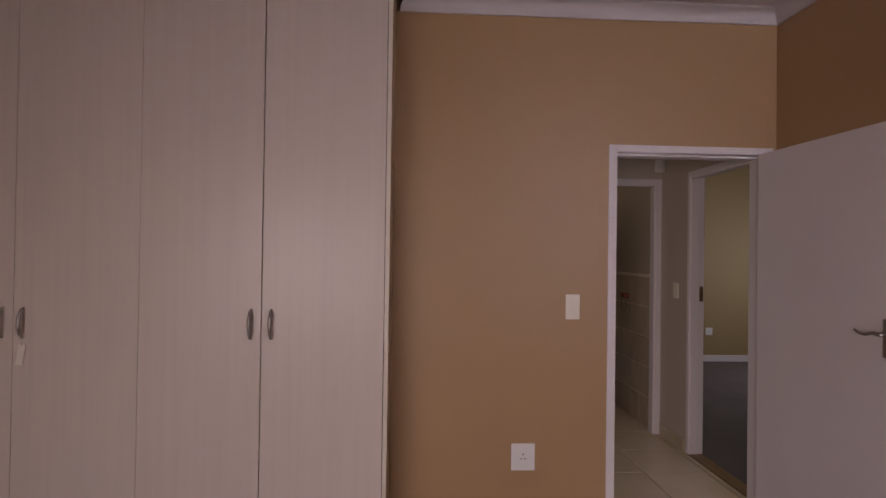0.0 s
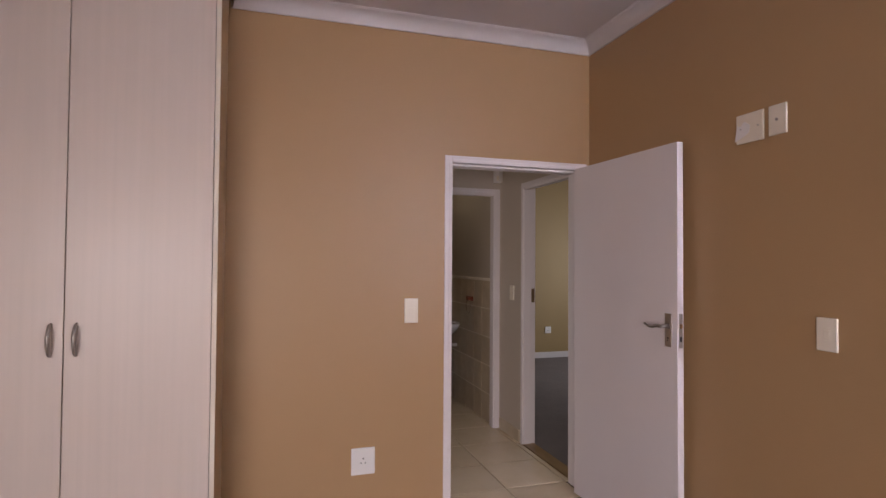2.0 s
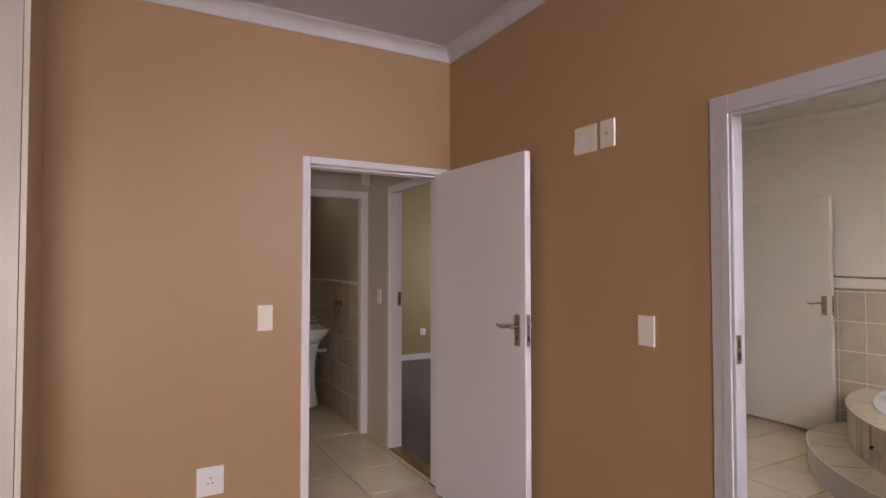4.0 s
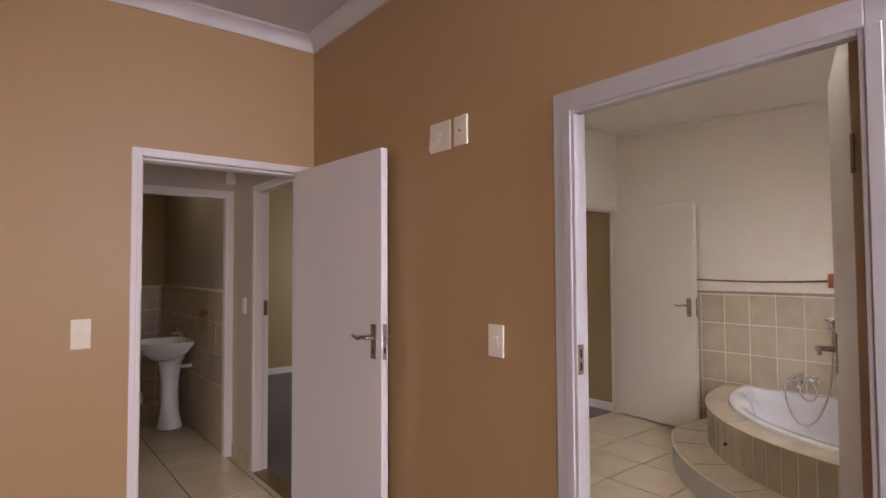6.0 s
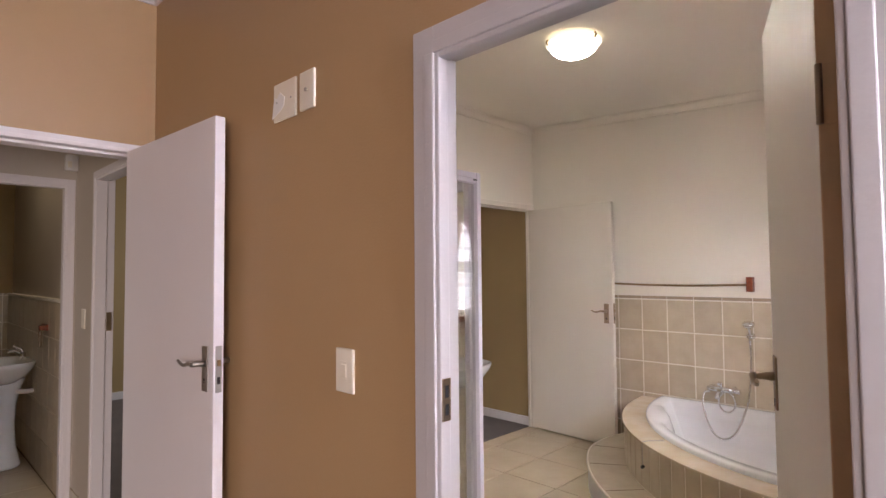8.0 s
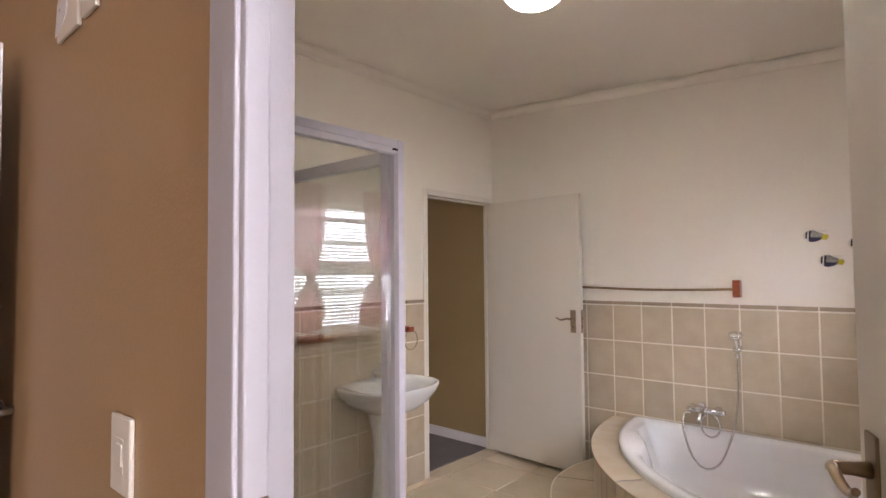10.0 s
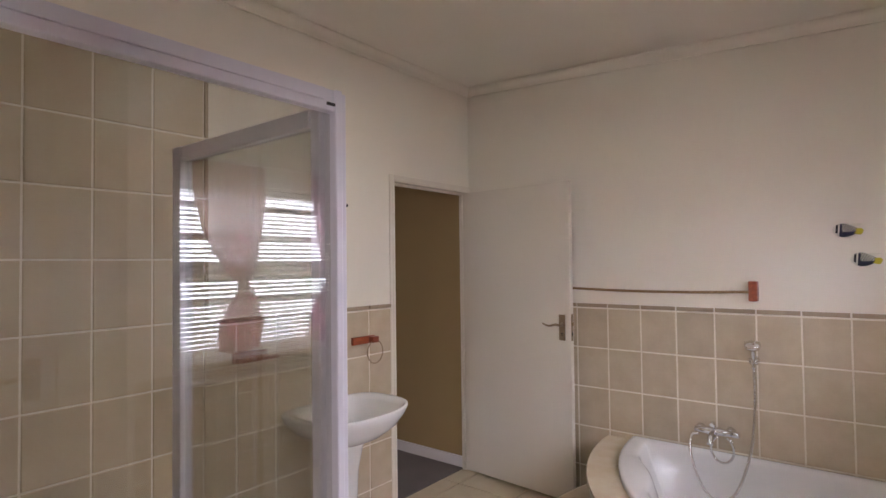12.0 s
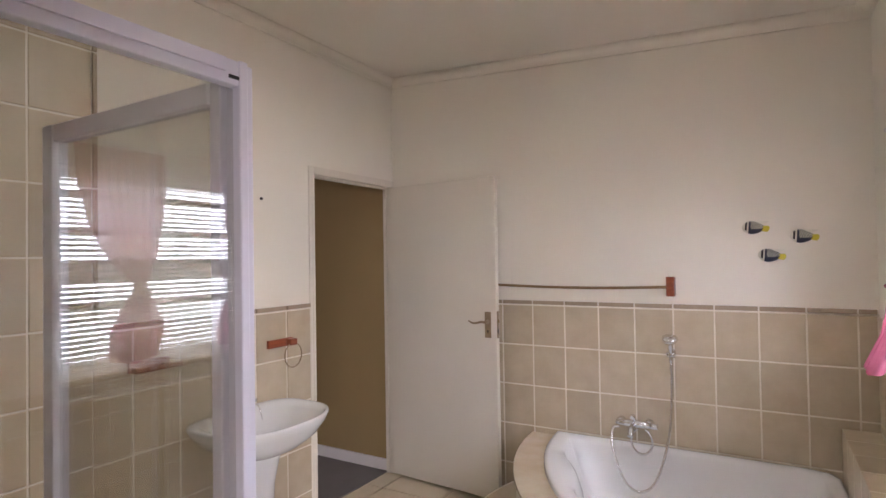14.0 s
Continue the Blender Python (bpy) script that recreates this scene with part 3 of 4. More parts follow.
wall_plate("power_socket", 0.10, 0.10, M_PLATEW, "white socket plate on the far room wall", "power socket", pose(4.86, 7.6795, 0.42), "socket")

# ---- hall and cloakroom things ----
al = thing("alarm_sensor", "small white motion sensor high in the hall corner", "sensor")
bm = bmesh.new()
prism(bm, [(2.705, 4.638), (2.77, 4.638), (2.77, 4.589), (2.735, 4.579), (2.705, 4.604)], 2.13, 2.23, chamfer=0.004)
part("housing", bm, M_PLATEW, al)
part("lens", box(2.712, 2.735, 4.580, 4.588, 2.145, 2.185, bev=0.002), M_PLATE, al)


def basin(name, label, m, W=0.29, plug=False):
    """A pedestal wash basin; the wall is at y = 0 and the bowl comes out along -y."""
    t = thing(name, label, "wash basin", at=m)
    Z, n = 0.80, 48

    def plan(a, k):
        x, y = math.cos(a), math.sin(a)
        back = 0.45 if y > 0 else 0.85
        return (W * k * abs(x) ** (0.5 if y > 0 else 0.85) * (1 if x > 0 else -1), -0.235 + 0.235 * k * (abs(y) ** back * (1 if y > 0 else -1)))
    bm = bmesh.new()
    prof = [(0.30, -0.17, 0.0), (0.55, -0.145, 0.0), (0.80, -0.095, 0.0), (0.95, -0.04, 0.0), (1.0, -0.006, 0.0), (0.99, 0.004, 0.0), (0.96, 0.006, 0.0), (0.85, 0.002, -0.03), (0.80, -0.02, -0.035), (0.68, -0.075, -0.035), (0.40, -0.115, -0.03), (0.10, -0.122, -0.03)]
    rings = []
    for k, z, dy in prof:
        rings.append([bm.verts.new((plan(2 * math.pi * i / n, k)[0], plan(2 * math.pi * i / n, k)[1] + dy, Z + z)) for i in range(n)])
    for a, b in zip(rings, rings[1:]):
        for i in range(n):
            bm.faces.new((a[i], a[(i + 1) % n], b[(i + 1) % n], b[i])).smooth = True
    bm.faces.new(rings[0][::-1]).smooth = True
    bm.faces.new(rings[-1]).smooth = True
    part("bowl", bm, M_CERAMIC, t, "white glazed bowl")
    bm = bmesh.new()
    lathe(bm, [(0.105, 0.0), (0.112, 0.02), (0.10, 0.06), (0.080, 0.16), (0.072, 0.32), (0.080, 0.48), (0.105, 0.60), (0.13, 0.66)], (0, -0.175, 0), 32, 0.95, 1.0)
    part("pedestal", bm, M_CERAMIC, t, "white glazed pedestal")
    bm = tubes(([(0, -0.065, Z), (0, -0.065, Z + 0.06)], [0.024, 0.021]), (smooth_path([(0, -0.065, Z + 0.045), (0, -0.11, Z + 0.075), (0, -0.16, Z + 0.07)], 5), 0.012), (smooth_path([(0, -0.065, Z + 0.06), (0, -0.075, Z + 0.085), (0, -0.125, Z + 0.115)], 5), 0.009), n=14)
    part("mixer_tap", bm, M_CHROME, t, "chrome single-lever tap")
    part("overflow", tubes(([(0, -0.083, Z - 0.045), (0, -0.088, Z - 0.046)], 0.011), n=16), M_BLACK, t)
    if plug:
        part("plug_chain", tubes((smooth_path([(0.05, -0.07, Z + 0.03), (0.055, -0.12, Z + 0.025), (0.06, -0.14, Z - 0.04)], 5), 0.0025), n=6), M_CHROME, t)
    part("waste_pipe", tubes((smooth_path([(0.06, -0.12, Z - 0.15), (0.06, -0.12, Z - 0.22), (0.06, -0.06, Z - 0.235), (0.06, 0.0, Z - 0.235)], 4), 0.017)), M_PLATEW, t)
    return t


basin("wash_basin", "white pedestal basin with chrome tap on a tiled wall", pose(2.740, 5.78, 0, 0, 0, -90))
basin("wash_basin", "white pedestal basin with chrome tap beside the shower", pose(4.808, YC - 0.010, -0.018), 0.32, plug=True)

toilet = thing("toilet", "white toilet with a dark red-brown seat, lid up", "toilet", at=pose(1.86, 6.95, 0))
bm = bmesh.new()
lathe(bm, [(0.12, 0.0), (0.115, 0.06), (0.10, 0.16), (0.14, 0.27), (0.19, 0.37), (0.195, 0.395)], (0.35, -0.30, 0), 32, 0.95, 1.2)
part("bowl", bm, M_CERAMIC, toilet)
bm = bmesh.new()
lathe(bm, [(0.205, 0.0), (0.21, 0.012), (0.20, 0.024)], (0.35, -0.30, 0.396), 32, 0.95, 1.2)
part("seat", bm, M_REDPL, toilet, "dark red-brown seat")
bm = bmesh.new()
lathe(bm, [(0.20, 0.0), (0.205, 0.008), (0.195, 0.018)], (0, 0, 0), 32, 0.95, 1.15)
lid = part("lid", bm, M_REDPL, toilet, "dark red-brown raised lid")
lid.matrix_local = pose(0.35, -0.10, 0.62, 82, 0, 0)
part("cistern", box(0.15, 0.55, -0.08, 0.115, 0.42, 0.80, bev=0.02), M_CERAMIC, toilet)
brush = thing("toilet_brush", "white toilet brush in a round holder on the floor", "toilet brush", at=pose(2.50, 6.96, 0))
bm = bmesh.new()
lathe(bm, [(0.05, 0.0), (0.055, 0.03), (0.06, 0.09), (0.045, 0.13), (0.02, 0.14)], (0, 0, 0), 24)
part("holder", bm, M_PLATEW, brush)
part("stick", tubes(([(0, 0, 0.12), (0, 0, 0.36)], 0.008)), M_PLATEW, brush)


def towel_ring(name, m, label):
    t = thing(name, label, "towel ring", at=m)
    part("wood_block", box(-0.085, 0.085, -0.018, 0, -0.022, 0.022, bev=0.003), M_REDWOOD, t, "red-brown varnished wooden bar")
    part("knob", box(0.035, 0.085, -0.055, -0.017, -0.018, 0.018, bev=0.005), M_REDWOOD, t)
    pts = [(0.062 + 0.062 * math.sin(a), -0.045, -0.072 + 0.066 * math.cos(a)) for a in (2 * math.pi * i / 28 for i in range(29))]
    part("ring", tubes((pts, 0.0032), n=8), M_BRONZE, t, "dark metal ring")
    return t


towel_ring("towel_ring", pose(5.11, YC - 0.008, 1.075), "wooden towel ring holder with a dark metal ring")
towel_ring("towel_ring", pose(2.740, 5.30, 1.08, 0, 0, -90), "wooden towel ring holder on the cloakroom wall")

# ---- bathroom things ----
SY, SX, SH = 1.954, 3.622, 1.868
RX = 3.638
sh = thing("shower_enclosure", "glass shower screen in a white aluminium frame", "shower")
part("head_rail", box(XB2 + 0.002, SX + 0.018, SY - 0.020, SY + 0.005, SH - 0.044, SH, bev=0.003), M_ALU, sh)
part("rail_cover", box(XB2 + 0.002, SX - 0.012, SY - 0.026, SY - 0.0205, SH - 0.026, SH - 0.002, bev=0.001), M_ALU, sh)
part("rail_clip", box(3.026, 3.080, SY - 0.0275, SY - 0.0262, SH - 0.018, SH - 0.013), M_BLACK, sh, "black plastic clip")
part("rail_clip", box(SX - 0.004, SX + 0.017, SY - 0.0222, SY - 0.0203, 1.834, 1.840), M_BLACK, sh, "black plastic clip")
part("wall_channel", box(XB2 + 0.001, XB2 + 0.03, SY - 0.018, SY + 0.018, 0.10, SH - 0.047, bev=0.003), M_ALU, sh)
bm = box(SX + 0.0185, SX + 0.036, SY - 0.022, SY + 0.016, 0.06, SH + 0.002, bev=0.003)
part("corner_post", bm, M_ALU, sh)
part("post_flange", box(SX + 0.0365, SX + 0.057, SY - 0.010, SY + 0.014, 0.06, SH + 0.002, bev=0.004), M_ALU, sh)
part("sill_rail", box(XB2 + 0.002, SX - 0.005, SY - 0.018, SY + 0.018, 0.10, 0.13, bev=0.003), M_ALU, sh)
part("return_front_stile", box(RX - 0.010, RX + 0.015, SY + 0.0165, SY + 0.045, 0.10, SH - 0.03, bev=0.003), M_ALU, sh)
part("return_head_rail", box(RX - 0.015, RX + 0.015, SY + 0.0455, 2.545, SH - 0.069, SH - 0.030, bev=0.003), M_ALU, sh)
part("return_sill_rail", box(RX - 0.015, RX + 0.015, SY + 0.0455, 2.545, 0.10, 0.13, bev=0.003), M_ALU, sh)
part("return_stile", box(RX - 0.018, RX + 0.018, 2.545, 2.588, 0.10, SH - 0.030, bev=0.003), M_ALU, sh)
g1 = part("front_pane", box(XB2 + 0.03, SX + 0.018, SY - 0.003, SY + 0.003, 0.13, SH - 0.046), M_GLASS, sh, "clear reflecting glass pane")
g2 = part("return_pane", box(RX - 0.003, RX + 0.003, SY + 0.044, 2.545, 0.13, SH - 0.069), M_GLASS, sh, "clear glass pane")
g1.visible_shadow = g2.visible_shadow = False
solid("shower_kerb", box(XB2 + 0.002, SX + 0.07, SY - 0.05, YC - 0.01, -0.004, 0.10, bev=0.006), M_TILE, "low beige tiled shower kerb", "shower kerb", "structure")

CX, CY = XD, 0.85


def arc(r, a0=0.0, a1=90.0, n=48, squash=None):
    out = []
    for i in range(n + 1):
        a = radians(a0 + (a1 - a0) * i / n)
        k = r if squash is None else r * squash(math.degrees(a))
        out.append((CX - k * math.cos(a), CY + k * math.sin(a)))
    return out


def rounded_end(a):
    return 1.0 if a < 66 else 1.0 - 0.12 * ((a - 66) / 24) ** 1.6


tub = thing("corner_bath", "white acrylic corner bath in a rounded beige tiled surround", "bath")
DECK, RIM = 0.448, 0.475
bm = bmesh.new()
prism(bm, arc(1.5392, 0, 89.95) + arc(1.40, 89.95, 0), 0.0, DECK - 0.012)
part("surround", bm, M_GROUT, tub, "rounded surround with pale joints")
bm = bmesh.new()
prism(bm, arc(1.555, 0, 89.7) + arc(1.35, 89.7, 0), DECK - 0.0119, DECK, chamfer=0.005)
part("deck", bm, mat("deck_tile", (0.62, 0.535, 0.42), 0.22, vary=0.15, scale=(7, 7, 7), fine=45, bump=0.04, second=(0.54, 0.43, 0.29)), tub, "smooth beige tiled deck")
bm = bmesh.new()
cxm, cym = CX - 0.53, CY + 0.50
prof = [(1.0, DECK - 0.002), (1.0, RIM - 0.008), (0.994, RIM), (0.97, RIM + 0.003), (0.90, RIM), (0.875, RIM - 0.02), (0.84, RIM - 0.10), (0.76, RIM - 0.25), (0.66, RIM - 0.33), (0.3, RIM - 0.35)]
rings = []
outline = [(CX - 1.397 * math.cos(a), CY + 1.397 * math.sin(a)) for a in (radians(0.6 + 88.7 * i / 39) for i in range(40))]
corner = [(CX - 0.012, CY + y) for y in (1.0, 0.6, 0.3, 0.15)] + [(CX - 0.04, CY + 0.05), (CX - 0.10, CY + 0.018)] + [(CX - x, CY + 0.012) for x in (0.3, 0.6, 1.0)]
outline += corner
ring_n = len(outline)


for k, z in prof:
    ring = []
    for i, (x, y) in enumerate(outline):
        kk = k
        if k < 0.95 and 24 <= i <= 34:
            kk = k - 0.085 * math.sin(math.pi * (i - 24) / 10) * (1 if z > RIM - 0.2 else 0.4)
        ring.append(bm.verts.new((cxm + (x - cxm) * kk, cym + (y - cym) * kk, z)))
    rings.append(ring)
for a, b in zip(rings, rings[1:]):
    for i in range(ring_n):
        bm.faces.new((a[i], a[(i + 1) % ring_n], b[(i + 1) % ring_n], b[i])).smooth = True
bm.faces.new(rings[-1]).smooth = True
part("shell", bm, M_ACRYLIC, tub, "glossy white moulded shell")
st = thing("bath_step", "low rounded tiled step in front of the bath", "step")
bm = bmesh.new()
prism(bm, [(CX - 1.5345, CY - 0.149), (CX - 1.785, CY - 0.149)] + arc(1.785, 0, 90, 60, rounded_end) + arc(1.5365, 90, 0, 48), 0.0, 0.162)
part("riser", bm, mat("white_riser", (0.70, 0.66, 0.64), 0.3, vary=0.08, scale=(6, 6, 6)), st, "pale rounded riser")
bm = bmesh.new()
prism(bm, [(CX - 1.538, CY - 0.149), (CX - 1.79, CY - 0.149)] + arc(1.79, 0, 90, 60, rounded_end) + arc(1.5385, 90, 0, 48), 0.1621, 0.170)
part("tread", bm, M_TILE, st, "beige tiled tread")
nose = arc(1.789, 0, 90, 60, rounded_end)
part("nosing", tubes(([(x, y, 0.166) for x, y in nose], 0.007), n=8), mat("pale_nosing", (0.75, 0.68, 0.58), 0.4), st, "pale nosing strip")
for a in (12, 27, 42, 57, 70):
    c, s = math.cos(radians(a)), math.sin(radians(a))
    part("joint", tubes(([(CX - 1.545 * c, CY + 1.545 * s, 0.1695), (CX - 1.775 * c, CY + 1.775 * s, 0.1695)], 0.002), n=6), M_FGROUT, st)

lg = thing("bath_ledge", "beige tiled ledge along the window wall behind the bath", "ledge")
bm = box(4.60, XD - 0.009, YS + 0.009, CY + 0.004, 0.0, 0.685, bev=0.004)
part("ledge_body", bm, M_TILE, lg)
for x in (4.8, 5.0, 5.2, 5.4, 5.6, 5.8, 6.0):
    part("joint", box(x - 0.002, x + 0.002, YS + 0.010, CY + 0.0052, DECK + 0.003, 0.6862), M_GROUT, lg)

mx = thing("bath_mixer", "chrome wall bath mixer with looped shower hose", "bath mixer")
MY, MZ = 1.795, 0.588
bm = tubes(([(XD - 0.006, MY - 0.075, MZ), (XD - 0.05, MY - 0.075, MZ)], [0.026, 0.016]), ([(XD - 0.006, MY + 0.075, MZ), (XD - 0.05, MY + 0.075, MZ)], [0.026, 0.016]), ([(XD - 0.055, MY - 0.095, MZ), (XD - 0.055, MY, MZ + 0.004), (XD - 0.055, MY + 0.095, MZ)], [0.015, 0.024, 0.015]), n=16)
part("body", bm, M_CHROME, mx)
part("lever", tubes((smooth_path([(XD - 0.055, MY, MZ + 0.02), (XD - 0.06, MY, MZ + 0.045), (XD - 0.09, MY - 0.002, MZ + 0.055), (XD - 0.12, MY - 0.004, MZ + 0.05)], 5), 0.010), n=12), M_CHROME, mx)
part("spout", tubes((smooth_path([(XD - 0.06, MY, MZ), (XD - 0.12, MY, MZ - 0.01), (XD - 0.15, MY, MZ - 0.045)], 5), 0.015), n=14), M_CHROME, mx)
part("knob", tubes(([(XD - 0.055, MY - 0.09, MZ), (XD - 0.055, MY - 0.125, MZ)], [0.018, 0.016]), n=14), M_CHROME, mx)
hose = [(XD - 0.085, MY + 0.07, MZ - 0.012), (XD - 0.09, MY + 0.105, MZ - 0.03), (XD - 0.13, MY + 0.10, MZ - 0.12), (XD - 0.19, MY + 0.03, MZ - 0.26), (XD - 0.20, MY - 0.05, MZ - 0.31), (XD - 0.17, MY - 0.13, MZ - 0.25), (XD - 0.09, MY - 0.185, MZ - 0.05), (XD - 0.055, MY - 0.20, MZ + 0.18), (XD - 0.06, MY - 0.20, 0.945)]
part("shower_hose", tubes((smooth_path(hose, 10), 0.0072), n=10), M_CHROME, mx, "ribbed chrome hose")
loop = [(XD - 0.10, MY + 0.055 * math.sin(a) - 0.05, MZ - 0.075 + 0.07 * math.cos(a)) for a in (radians(20 + 320 * i / 24) for i in range(25))]
part("hose_loop", tubes((loop, 0.006), n=8), M_CHROME, mx, "looped chrome hose")
hs = thing("hand_shower", "chrome hand shower head on a wall bracket", "shower head")
HY, HZ = 1.595, 0.975
part("bracket", tubes(([(XD - 0.006, HY, HZ + 0.01), (XD - 0.045, HY, HZ + 0.01)], [0.022, 0.016]), ([(XD - 0.055, HY - 0.02, HZ + 0.01), (XD - 0.055, HY + 0.02, HZ + 0.01)], 0.016), n=14), M_CHROME, hs)
part("handle", tubes((smooth_path([(XD - 0.06, HY, HZ - 0.03), (XD - 0.062, HY, HZ + 0.03), (XD - 0.08, HY, HZ + 0.075)], 5), [0.011] * 5 + [0.013] * 6), n=12), M_CHROME, hs)
bm = bmesh.new()
lathe(bm, [(0.014, -0.012), (0.034, 0.0), (0.040, 0.014), (0.038, 0.024), (0.02, 0.032)], (0, 0, 0), 28)
head = part("rose", bm, M_CHROME, hs, "round chrome rose")
head.matrix_world = pose(XD - 0.082, HY, HZ + 0.082, 0, -22, 0)

tr = thing("towel_rail", "long brass towel rail on a red-brown wooden block", "towel rail")
part("rail", tubes((smooth_path([(XD - 0.045, 2.75, 1.352), (XD - 0.047, 2.3, 1.338), (XD - 0.047, 1.95, 1.336), (XD - 0.045, 1.60, 1.345)], 8), 0.008), n=10), M_BRASS, tr, "tarnished brass rail, slightly sagging")
for y in (1.592, 2.78):
    part("wood_block", box(XD - 0.053, XD - 0.0005, y - 0.021, y + 0.021, 1.295, 1.400, bev=0.004), M_REDWOOD, tr, "red-brown varnished block")

cl = thing("ceiling_lamp", "lit round glass ceiling lamp with small metal clips", "ceiling lamp", at=pose(4.525, 1.984, CEIL_BATH + FALL * (1.984 - YC) + 0.002))
bm = bmesh.new()
lathe(bm, [(0.055, 0.0), (0.055, -0.030), (0.045, -0.036)], (0, 0, 0), 32)
part("base", bm, M_PLATEW, cl, "white metal base")
bm = bmesh.new()
lathe(bm, [(0.140, -0.034), (0.138, -0.040), (0.127, -0.060), (0.103, -0.080), (0.070, -0.094), (0.03, -0.100)], (0, 0, 0), 40)
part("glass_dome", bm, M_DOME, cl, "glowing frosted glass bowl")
bm = bmesh.new()
lathe(bm, [(0.056, -0.020), (0.130, -0.022), (0.149, -0.027), (0.150, -0.032), (0.141, -0.0335), (0.056, -0.0325)], (0, 0, 0), 40)
part("glass_rim", bm, glow_mat("lit_cream_glass_rim", (1.0, 0.92, 0.74), 1.1), cl, "pale cream glass rim")
for a in (20, 140, 260):
    c, s = math.cos(radians(a)), math.sin(radians(a))
    part("clip", tubes(([(0.144 * c, 0.144 * s, -0.016), (0.154 * c, 0.154 * s, -0.027), (0.143 * c, 0.143 * s, -0.044)], 0.006), n=8), M_BRASS, cl, "small brass clip")


def fish(m):
    """A striped wall fish; flat and domed, its nose towards +x of its own plane, its back to y = 0."""
    t = thing("wall_fish", "small striped black, cream and yellow wall fish", "wall ornament", at=m, group="three wall fish")
    L, H = 0.105, 0.062

    def half(u):
        return H / 2 * max(0.0, math.sin(math.pi * min(1, u) ** 0.8)) ** 0.75 + 0.002
    bm = bmesh.new()
    n, k = 46, 16
    grid = []
    for i in range(n + 1):
        u = i / n
        row = []
        for j in range(k + 1):
            v = -1 + 2 * j / k
            row.append(bm.verts.new((-L / 2 + L * u, -0.018 * math.sqrt(max(0, 1 - v * v)) * math.sin(math.pi * max(0.02, min(0.98, u))) ** 0.6 - 0.001, v * half(u))))
        grid.append(row)
    for i in range(n):
        for j in range(k):
            f = bm.faces.new((grid[i][j], grid[i + 1][j], grid[i + 1][j + 1], grid[i][j + 1]))
            f.smooth = True
            u, v = (i + 0.5) / n, -1 + 2 * (j + 0.5) / k
            slant = u - 0.10 * v
            band = math.sin(88 * (slant - 0.2 * u * u)) > -0.1
            f.material_index = 0 if u < 0.12 else 1 if u < 0.21 and v > -0.6 else 0 if u < 0.29 else 2 if u < 0.36 or (v < -0.30 and u < 0.90) else (1 if band else 0)
    part("body", bm, [M_FISHW, M_BLACK, M_NAVY], t, "striped glazed body")
    bm = bmesh.new()
    prism(bm, [(L / 2 - 0.022, -0.009), (L / 2 - 0.004, -0.018), (L / 2 + 0.012, -0.020), (L / 2 + 0.019, -0.010), (L / 2 + 0.022, 0.003), (L / 2 + 0.014, 0.012), (L / 2 - 0.004, 0.010), (L / 2 - 0.022, 0.007)], 0.001, 0.006, chamfer=0.001)
    part("tail", bm, M_YELLOW, t, "yellow tail").matrix_local = pose(-0.004, -0.004, 0, 90, 0, 0)
    bm = bmesh.new()
    prism(bm, [(-0.015, H * 0.42), (0.02, H * 0.52), (L / 2 + 0.012, H * 0.56), (L / 2 + 0.002, H * 0.42), (0.035, H * 0.30), (0.0, H * 0.36)], 0.001, 0.005, chamfer=0.001)
    part("dorsal_fin", bm, M_FISHW, t).matrix_local = pose(0, -0.004, 0, 90, 0, 0)
    return t


for y, z, r in ((1.196, 1.650, 4), (0.990, 1.600, 4), (1.128, 1.508, 4)):
    fish(pose(XD - 0.0005, y, z, 0, 0, -90) @ pose(0, 0, 0, 0, r, 0))

solid("wall_screw", tubes(([(5.005, YC, 1.85), (5.005, YC - 0.006, 1.85)], 0.008), n=12), M_BLACK, "small dark screw in the cream wall", "screw")

wr = thing("wooden_holder", "red-brown wooden bar holder on the tiles beside the basin", "bar holder", at=pose(4.38, YC - 0.008, 1.085))
part("wood_block", box(-0.09, 0.09, -0.018, 0, -0.024, 0.024, bev=0.003), M_REDWOOD, wr)
part("bar", tubes(([(-0.085, -0.052, -0.012), (0.125, -0.052, -0.012)], 0.010), n=12), M_REDWOOD, wr, "round wooden bar")
for x in (-0.07, 0.06):
    part("arm", box(x - 0.012, x + 0.012, -0.052, -0.017, -0.020, 0.002, bev=0.003), M_REDWOOD, wr)

plug = thing("bath_plug", "black rubber bath plug on a chain over the tub edge", "bath plug")
part("chain", tubes((smooth_path([(5.140, 1.800, 0.4505), (5.085, 1.850, 0.4515), (5.048, 1.879, 0.449), (5.040, 1.886, 0.43), (5.040, 1.886, 0.34), (5.042, 1.886, 0.305)], 5), 0.0024), n=6), M_STEEL, plug, "fine steel chain")
part("stopper", tubes(([(5.026, 1.874, 0.312), (5.034, 1.880, 0.308), (5.044, 1.890, 0.300), (5.054, 1.898, 0.297)], [0.007, 0.009, 0.011, 0.006]), n=12), M_BLACK, plug, "black rubber toggle")

